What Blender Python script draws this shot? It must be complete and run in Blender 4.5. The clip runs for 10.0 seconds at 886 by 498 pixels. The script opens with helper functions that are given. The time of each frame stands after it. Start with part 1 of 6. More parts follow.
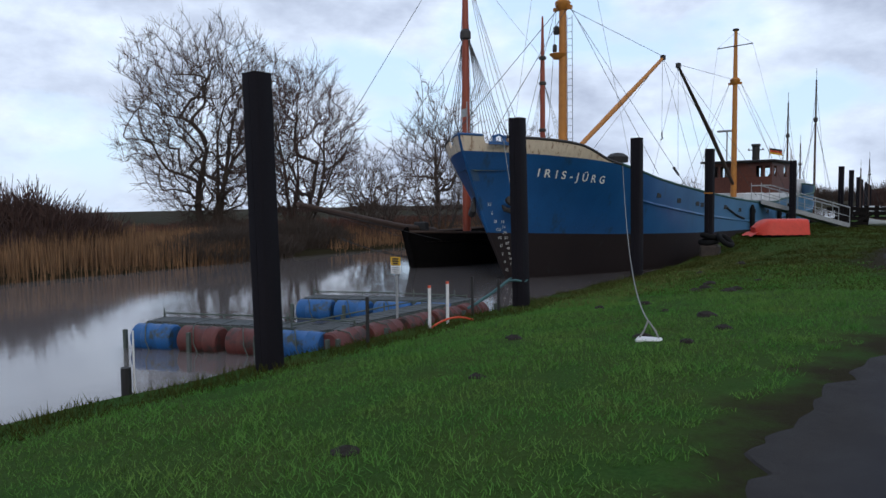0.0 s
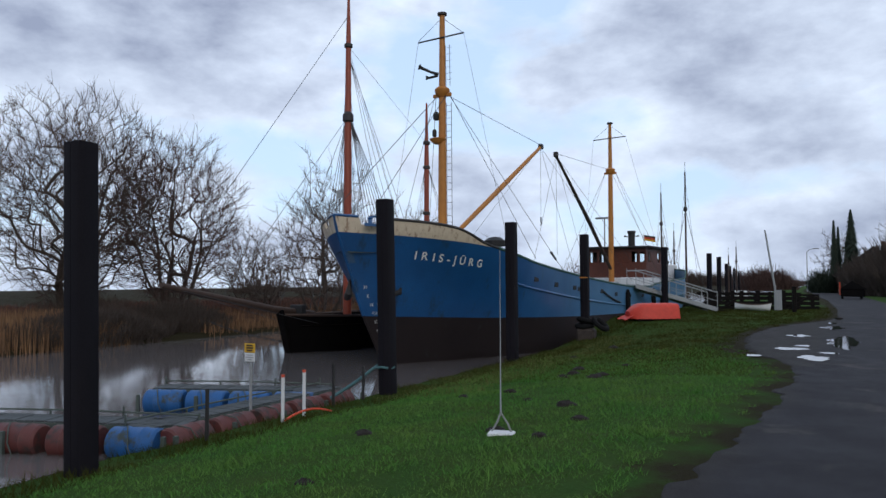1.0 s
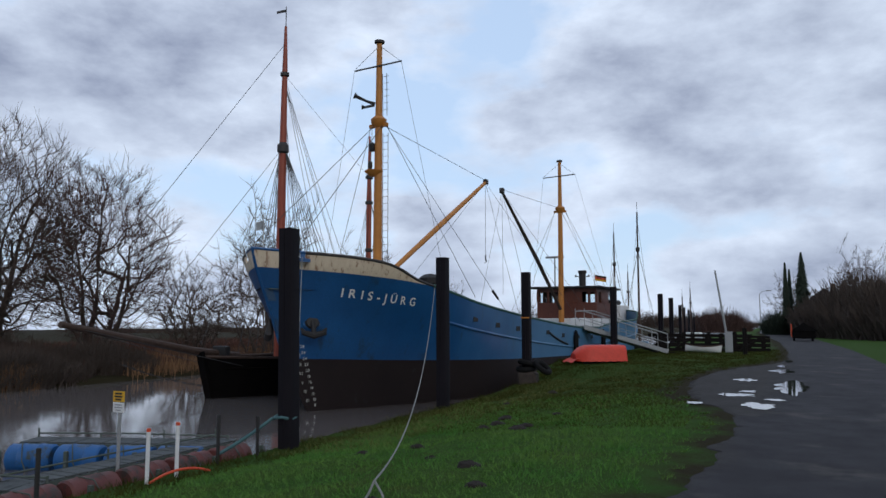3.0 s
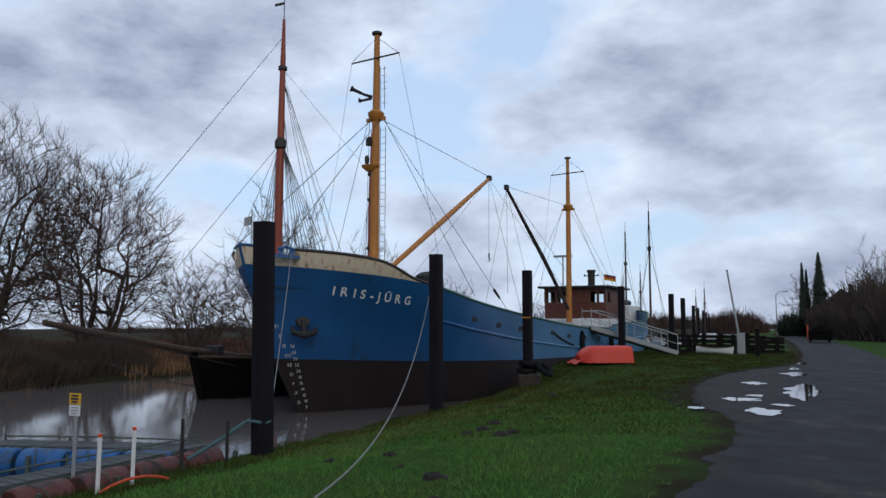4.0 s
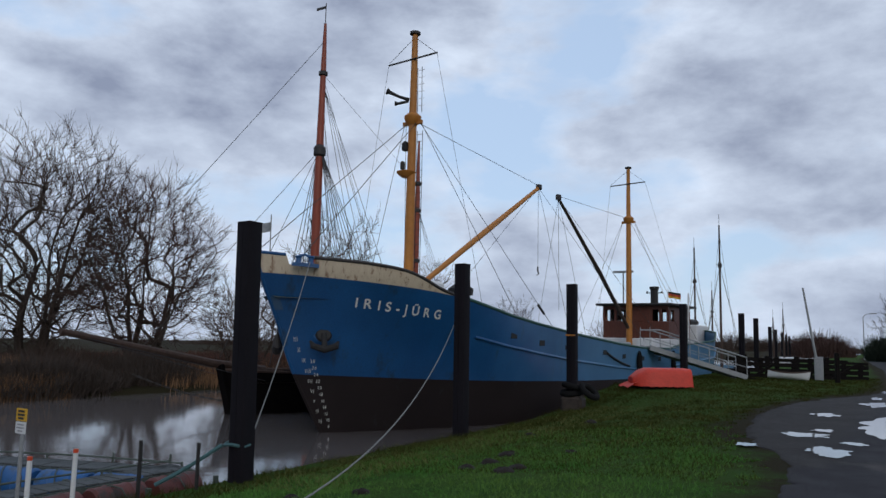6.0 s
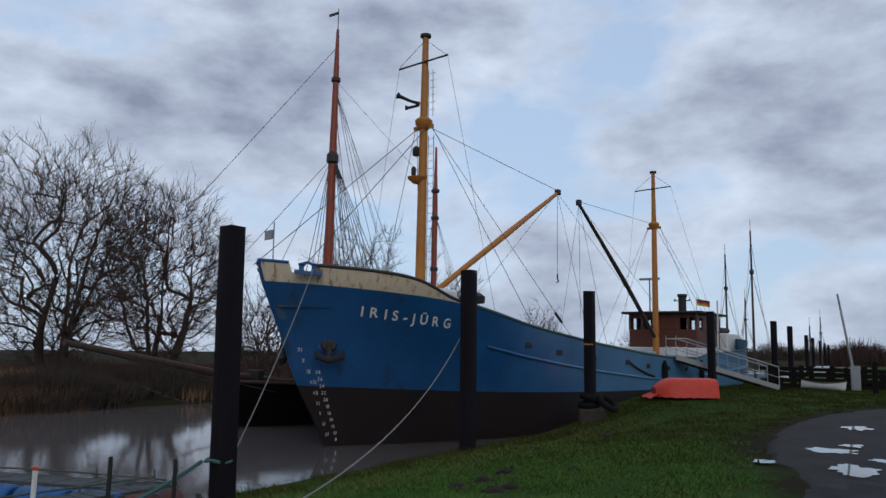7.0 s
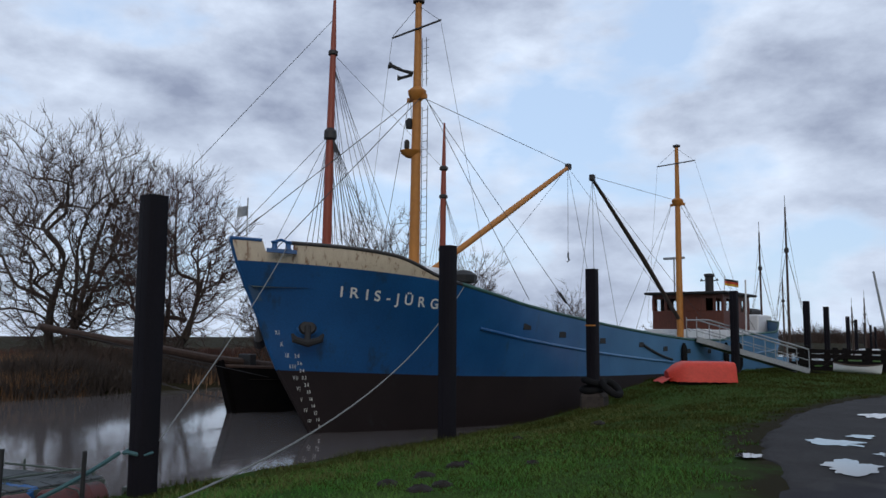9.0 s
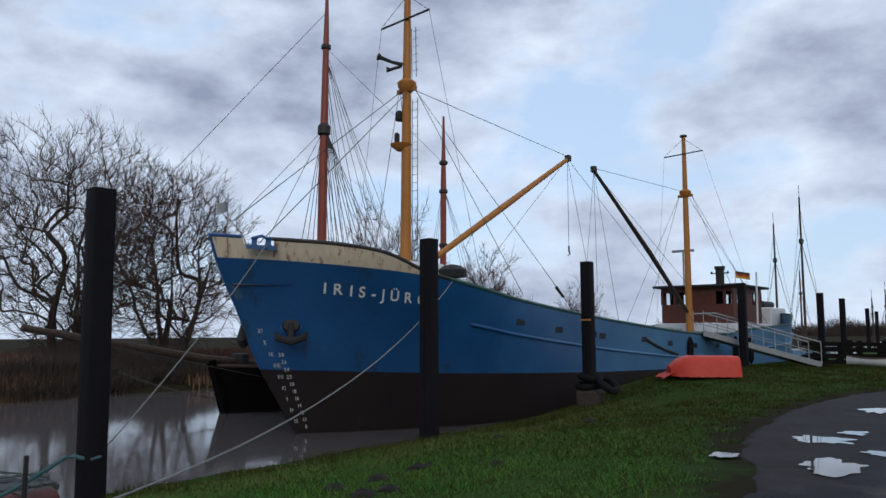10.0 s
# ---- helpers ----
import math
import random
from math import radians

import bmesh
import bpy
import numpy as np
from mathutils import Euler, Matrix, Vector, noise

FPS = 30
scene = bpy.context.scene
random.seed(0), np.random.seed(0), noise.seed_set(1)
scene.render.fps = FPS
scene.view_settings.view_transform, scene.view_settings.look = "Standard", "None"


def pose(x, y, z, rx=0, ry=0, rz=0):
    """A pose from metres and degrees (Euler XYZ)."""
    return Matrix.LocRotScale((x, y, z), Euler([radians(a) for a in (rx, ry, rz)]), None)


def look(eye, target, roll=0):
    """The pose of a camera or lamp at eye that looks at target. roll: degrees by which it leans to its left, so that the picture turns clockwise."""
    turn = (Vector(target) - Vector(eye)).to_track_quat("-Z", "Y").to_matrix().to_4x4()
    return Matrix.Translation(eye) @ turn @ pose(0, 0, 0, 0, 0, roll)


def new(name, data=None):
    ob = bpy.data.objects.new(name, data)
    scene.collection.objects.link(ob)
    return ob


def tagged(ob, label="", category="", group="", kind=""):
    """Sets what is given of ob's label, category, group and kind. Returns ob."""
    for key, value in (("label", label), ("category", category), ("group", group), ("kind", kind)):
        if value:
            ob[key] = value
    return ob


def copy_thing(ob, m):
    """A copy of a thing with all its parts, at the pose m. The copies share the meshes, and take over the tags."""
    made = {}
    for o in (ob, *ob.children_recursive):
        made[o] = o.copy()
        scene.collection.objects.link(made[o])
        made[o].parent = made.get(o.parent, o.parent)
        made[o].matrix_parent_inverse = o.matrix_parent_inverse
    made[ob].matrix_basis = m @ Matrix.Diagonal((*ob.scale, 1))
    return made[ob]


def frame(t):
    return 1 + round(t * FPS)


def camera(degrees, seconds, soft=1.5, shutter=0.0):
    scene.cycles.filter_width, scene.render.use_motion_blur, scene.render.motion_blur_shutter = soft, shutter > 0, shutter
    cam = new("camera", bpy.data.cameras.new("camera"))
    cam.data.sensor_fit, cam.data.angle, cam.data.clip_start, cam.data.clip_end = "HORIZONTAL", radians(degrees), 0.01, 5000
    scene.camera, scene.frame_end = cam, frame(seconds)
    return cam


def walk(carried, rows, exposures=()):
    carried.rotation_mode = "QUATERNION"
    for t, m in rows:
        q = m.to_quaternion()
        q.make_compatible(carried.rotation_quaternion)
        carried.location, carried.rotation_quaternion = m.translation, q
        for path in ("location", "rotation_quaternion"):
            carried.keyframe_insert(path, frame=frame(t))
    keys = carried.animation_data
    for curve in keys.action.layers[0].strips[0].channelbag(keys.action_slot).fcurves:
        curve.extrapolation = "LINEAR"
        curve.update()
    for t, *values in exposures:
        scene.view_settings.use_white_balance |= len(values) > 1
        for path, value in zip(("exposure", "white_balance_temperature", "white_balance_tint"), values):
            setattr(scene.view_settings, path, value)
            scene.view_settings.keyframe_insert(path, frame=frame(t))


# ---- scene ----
cam = camera(61.5, 10.0)
PATH = [
    (0, (0.291, 1.067, 1.77), (-0.444, 2.922, 1.638), -0.6),
    (0.5, (0.621, 1.317, 1.789), (0.011, 3.222, 1.764), -0.3),
    (1, (0.721, 1.879, 1.793), (0.253, 3.822, 1.879), -0.1),
    (1.5, (0.91, 2.265, 1.81), (0.475, 4.206, 2.017), -0.1),
    (2, (1.03, 2.805, 1.814), (0.614, 4.75, 2.021), -0.1),
    (2.5, (1.221, 3.242, 1.778), (0.834, 5.194, 1.978), 0.0),
    (3, (1.357, 3.702, 1.756), (0.991, 5.659, 1.951), 0.1),
    (4.5, (2.051, 5.255, 1.723), (1.603, 7.194, 1.919), 0.4),
    (5, (2.26, 5.841, 1.736), (1.761, 7.767, 1.934), 0.6),
    (5.5, (2.379, 6.284, 1.711), (1.832, 8.195, 1.929), 1.1),
    (7, (2.952, 7.638, 1.705), (2.283, 9.504, 1.969), 1.1),
    (7.5, (3.117, 8.105, 1.661), (2.415, 9.958, 1.927), 1.1),
    (8, (3.333, 8.572, 1.668), (2.627, 10.425, 1.924), 1.4),
    (8.5, (3.617, 9.09, 1.664), (2.881, 10.934, 1.902), 1.0),
    (9, (3.848, 9.449, 1.655), (3.08, 11.282, 1.877), 0.8),
    (9.5, (4.152, 9.872, 1.648), (3.367, 11.699, 1.86), 0.2),
    (10, (4.42, 10.32, 1.62), (3.605, 12.134, 1.836), 0.1),
]
EXPOSURES = [(0, 0.2), (1, 0.13), (2.5, 0.0), (4.5, -0.05), (7, -0.26), (7.5, -0.28), (8.5, -0.12), (9, -0.05), (10, -0.05)]
walk(cam, [(t, look(eye, target, roll)) for t, eye, target, roll in PATH], EXPOSURES)
SHIP_YAW, BANK_YAW = -17.0, -14.2
WATER = -1.2

# ---- light ----
world = bpy.data.worlds.new("dusk_sky")
scene.world = world
world.use_nodes = True
nt = world.node_tree
nt.nodes.clear()


def node(tree, kind, **values):
    n = tree.nodes.new(kind)
    for key, value in values.items():
        if key in n.inputs:
            n.inputs[key].default_value = value
    return n


w_out = node(nt, "ShaderNodeOutputWorld")
w_bg = node(nt, "ShaderNodeBackground", Strength=1.0)
w_sky = node(nt, "ShaderNodeTexSky")
w_sky.sky_type, w_sky.sun_disc = "NISHITA", False
w_sky.sun_elevation, w_sky.sun_rotation = radians(9), radians(150)
w_sky.air_density, w_sky.dust_density, w_sky.ozone_density = 1.0, 0.6, 2.0
w_co = node(nt, "ShaderNodeTexCoord")
w_map = node(nt, "ShaderNodeMapping")
w_map.inputs["Location"].default_value = (2.3, 1.1, 0.2)
w_map.inputs["Scale"].default_value = (2.6, 2.6, 5.2)
nt.links.new(w_co.outputs["Generated"], w_map.inputs[0])
w_n1 = node(nt, "ShaderNodeTexNoise", Scale=1.35, Detail=7.0, Roughness=0.52, Distortion=0.15)
nt.links.new(w_map.outputs[0], w_n1.inputs["Vector"])
# banks of cloud and gaps between them: azimuth, height, half width, half height, strength
BANKS = [(126.5, 18.5, 0.364, 0.091, 0.05), (139.8, 19.3, 0.197, 0.083, 0.08), (112.2, 25.3, 0.197, 0.053, 0.06), (88.0, 20.6, 0.099, 0.042, 0.15),
         (83.3, 15.4, 0.144, 0.065, 0.14), (81.8, 10.9, 0.137, 0.046, 0.1), (97.1, 14.3, 0.114, 0.049, 0.09), (93.9, 7.7, 0.197, 0.046, 0.05),
         (131.8, 12.5, 0.175, 0.046, 0.05), (105.8, 20.1, 0.152, 0.099, -0.09), (93.6, 18.8, 0.106, 0.083, -0.07), (136.2, 20.1, 0.114, 0.023, -0.1),
         (110.9, 8.6, 0.364, 0.061, -0.1), (83.7, 7.7, 0.182, 0.034, -0.09)]
w_warp = node(nt, "ShaderNodeVectorMath")
w_warp.operation = "MULTIPLY_ADD"
w_warp.inputs[1].default_value = (0.16, 0.16, 0.07)
w_wn = node(nt, "ShaderNodeTexNoise", Scale=4.5, Detail=4.0)
w_ws = node(nt, "ShaderNodeVectorMath")
w_ws.operation = "SUBTRACT"
w_ws.inputs[1].default_value = (0.5, 0.5, 0.5)
nt.links.new(w_co.outputs["Generated"], w_wn.inputs["Vector"])
nt.links.new(w_wn.outputs["Color"], w_ws.inputs[0])
nt.links.new(w_ws.outputs[0], w_warp.inputs[0])
nt.links.new(w_co.outputs["Generated"], w_warp.inputs[2])
w_field = w_n1.outputs["Fac"]
for az, el, wide, high, strength in BANKS:
    lm = node(nt, "ShaderNodeMapping")
    lm.vector_type = "TEXTURE"
    ca, ce = radians(az), radians(el)
    lm.inputs["Location"].default_value = (math.cos(ca) * math.cos(ce), math.sin(ca) * math.cos(ce), math.sin(ce))
    lm.inputs["Rotation"].default_value = (0, -ce, ca)
    lm.inputs["Scale"].default_value = (2.0, wide * 1.5, high * 1.5)
    ln = node(nt, "ShaderNodeVectorMath")
    ln.operation = "LENGTH"
    lr = node(nt, "ShaderNodeMapRange")
    lr.interpolation_type = "SMOOTHSTEP"
    lr.inputs["To Min"].default_value, lr.inputs["To Max"].default_value = strength, 0.0
    la = node(nt, "ShaderNodeMath")
    la.operation = "ADD"
    nt.links.new(w_warp.outputs[0], lm.inputs[0])
    nt.links.new(lm.outputs[0], ln.inputs[0])
    nt.links.new(ln.outputs["Value"], lr.inputs[0])
    nt.links.new(lr.outputs[0], la.inputs[0])
    nt.links.new(w_field, la.inputs[1])
    w_field = la.outputs[0]
w_r1 = node(nt, "ShaderNodeValToRGB")
w_r1.color_ramp.elements[0].position, w_r1.color_ramp.elements[1].position = 0.43, 0.76
w_n2 = node(nt, "ShaderNodeTexNoise", Scale=3.6, Detail=7.0, Roughness=0.58)
nt.links.new(w_map.outputs[0], w_n2.inputs["Vector"])
w_sum = node(nt, "ShaderNodeMath")
w_sum.operation = "MULTIPLY_ADD"
w_sum.inputs[1].default_value = 0.44
nt.links.new(w_n2.outputs["Fac"], w_sum.inputs[0])
w_half = node(nt, "ShaderNodeMath")
w_half.operation = "MULTIPLY"
w_half.inputs[1].default_value = 0.66
nt.links.new(w_field, w_half.inputs[0])
nt.links.new(w_half.outputs[0], w_sum.inputs[2])
nt.links.new(w_sum.outputs[0], w_r1.inputs[0])
w_cloud = node(nt, "ShaderNodeMix")
w_cloud.data_type = "RGBA"
w_cloud.inputs[6].default_value = (0.72, 0.82, 0.98, 1)
w_cloud.inputs[7].default_value = (0.265, 0.312, 0.435, 1)
nt.links.new(w_r1.outputs[0], w_cloud.inputs[0])
w_thin = node(nt, "ShaderNodeValToRGB")
w_thin.color_ramp.elements[0].position, w_thin.color_ramp.elements[1].position = 0.39, 0.50
nt.links.new(w_field, w_thin.inputs[0])
w_gain = node(nt, "ShaderNodeVectorMath")
w_gain.operation = "SCALE"
w_gain.inputs["Scale"].default_value = 0.12
nt.links.new(w_sky.outputs[0], w_gain.inputs[0])
w_base = node(nt, "ShaderNodeMix")
w_base.data_type = "RGBA"
w_base.inputs[0].default_value = 0.75
w_base.inputs[7].default_value = (0.55, 0.71, 0.97, 1)
nt.links.new(w_gain.outputs[0], w_base.inputs[6])
w_mix = node(nt, "ShaderNodeMix")
w_mix.data_type = "RGBA"
nt.links.new(w_thin.outputs[0], w_mix.inputs[0])
nt.links.new(w_base.outputs[2], w_mix.inputs[6])
nt.links.new(w_cloud.outputs[2], w_mix.inputs[7])
w_dot = node(nt, "ShaderNodeVectorMath")
w_dot.operation = "DOT_PRODUCT"
w_dot.inputs[1].default_value = (-0.5, 0.85, -0.15)
nt.links.new(w_co.outputs["Generated"], w_dot.inputs[0])
w_glow = node(nt, "ShaderNodeMapRange")
w_glow.interpolation_type = "SMOOTHSTEP"
w_glow.inputs["From Min"].default_value, w_glow.inputs["From Max"].default_value = -0.6, 1.0
w_glow.inputs["To Min"].default_value, w_glow.inputs["To Max"].default_value = 0.76, 1.15
nt.links.new(w_dot.outputs["Value"], w_glow.inputs[0])
w_west = node(nt, "ShaderNodeVectorMath")
w_west.operation = "SCALE"
nt.links.new(w_mix.outputs[2], w_west.inputs[0])
nt.links.new(w_glow.outputs[0], w_west.inputs["Scale"])
nt.links.new(w_west.outputs[0], w_bg.inputs["Color"])
nt.links.new(w_bg.outputs[0], w_out.inputs[0])

sun = new("sun", bpy.data.lights.new("sun", "SUN"))
sun.data.energy, sun.data.angle, sun.data.color = 0.7, radians(30), (1.0, 0.93, 0.84)
sun.matrix_world = look((14, -10, 22), (-6, 26, 0))


# ---- materials ----
def material(name, base, second=None, scale=6.0, rough=0.7, metal=0.0, bump=0.15, fine=60.0, spread=0.5, rough2=None,
             streak=None, third=None, third_scale=1.2, third_at=0.6, island=0.0, random_tint=0.0, spec=0.5):
    """A surface with two scales of variation: patches of a second colour, fine grain, and a third colour as stains."""
    m = bpy.data.materials.new(name)
    m.use_nodes = True
    t = m.node_tree
    b = t.nodes["Principled BSDF"]
    b.inputs["Metallic"].default_value = metal
    b.inputs["Specular IOR Level"].default_value = spec
    co = node(t, "ShaderNodeTexCoord")
    vec = co.outputs["Object"]
    if streak:
        mp = node(t, "ShaderNodeMapping")
        mp.inputs["Scale"].default_value = streak
        t.links.new(vec, mp.inputs[0])
        vec = mp.outputs[0]
    n1 = node(t, "ShaderNodeTexNoise", Scale=scale, Detail=6.0, Roughness=0.6)
    t.links.new(vec, n1.inputs["Vector"])
    n2 = node(t, "ShaderNodeTexNoise", Scale=fine, Detail=4.0, Roughness=0.65)
    t.links.new(co.outputs["Object"], n2.inputs["Vector"])
    r = node(t, "ShaderNodeValToRGB")
    r.color_ramp.elements[0].position = 0.5 - spread / 2
    r.color_ramp.elements[1].position = 0.5 + spread / 2
    r.color_ramp.elements[0].color = (*base, 1)
    r.color_ramp.elements[1].color = (*(second or [c * 0.72 for c in base]), 1)
    t.links.new(n1.outputs["Fac"], r.inputs[0])
    colour = r.outputs[0]
    g = node(t, "ShaderNodeMix")
    g.data_type, g.blend_type = "RGBA", "OVERLAY"
    g.inputs[0].default_value = 0.35
    t.links.new(colour, g.inputs[6])
    t.links.new(n2.outputs["Fac"], g.inputs[7])
    colour = g.outputs[2]
    if third:
        n3 = node(t, "ShaderNodeTexNoise", Scale=third_scale, Detail=8.0, Roughness=0.7)
        t.links.new(vec, n3.inputs["Vector"])
        r3 = node(t, "ShaderNodeValToRGB")
        r3.color_ramp.elements[0].position, r3.color_ramp.elements[1].position = third_at, third_at + 0.09
        t.links.new(n3.outputs["Fac"], r3.inputs[0])
        x3 = node(t, "ShaderNodeMix")
        x3.data_type = "RGBA"
        x3.inputs[7].default_value = (*third, 1)
        t.links.new(r3.outputs[0], x3.inputs[0])
        t.links.new(colour, x3.inputs[6])
        colour = x3.outputs[2]
    if island or random_tint:
        info = node(t, "ShaderNodeNewGeometry") if island else node(t, "ShaderNodeObjectInfo")
        src = info.outputs["Random Per Island"] if island else info.outputs["Random"]
        mr = node(t, "ShaderNodeMapRange")
        k = island or random_tint
        mr.inputs["To Min"].default_value, mr.inputs["To Max"].default_value = 1 - k, 1 + k
        t.links.new(src, mr.inputs[0])
        vm = node(t, "ShaderNodeVectorMath")
        vm.operation = "SCALE"
        t.links.new(colour, vm.inputs[0])
        t.links.new(mr.outputs[0], vm.inputs["Scale"])
        colour = vm.outputs[0]
    t.links.new(colour, b.inputs["Base Color"])
    rr = node(t, "ShaderNodeMapRange")
    rr.inputs["To Min"].default_value, rr.inputs["To Max"].default_value = rough, (rough2 if rough2 is not None else min(1, rough + 0.15))
    t.links.new(n1.outputs["Fac"], rr.inputs[0])
    t.links.new(rr.outputs[0], b.inputs["Roughness"])
    if bump:
        bp = node(t, "ShaderNodeBump", Strength=bump, Distance=0.02)
        t.links.new(n2.outputs["Fac"], bp.inputs["Height"])
        t.links.new(bp.outputs[0], b.inputs["Normal"])
    return m


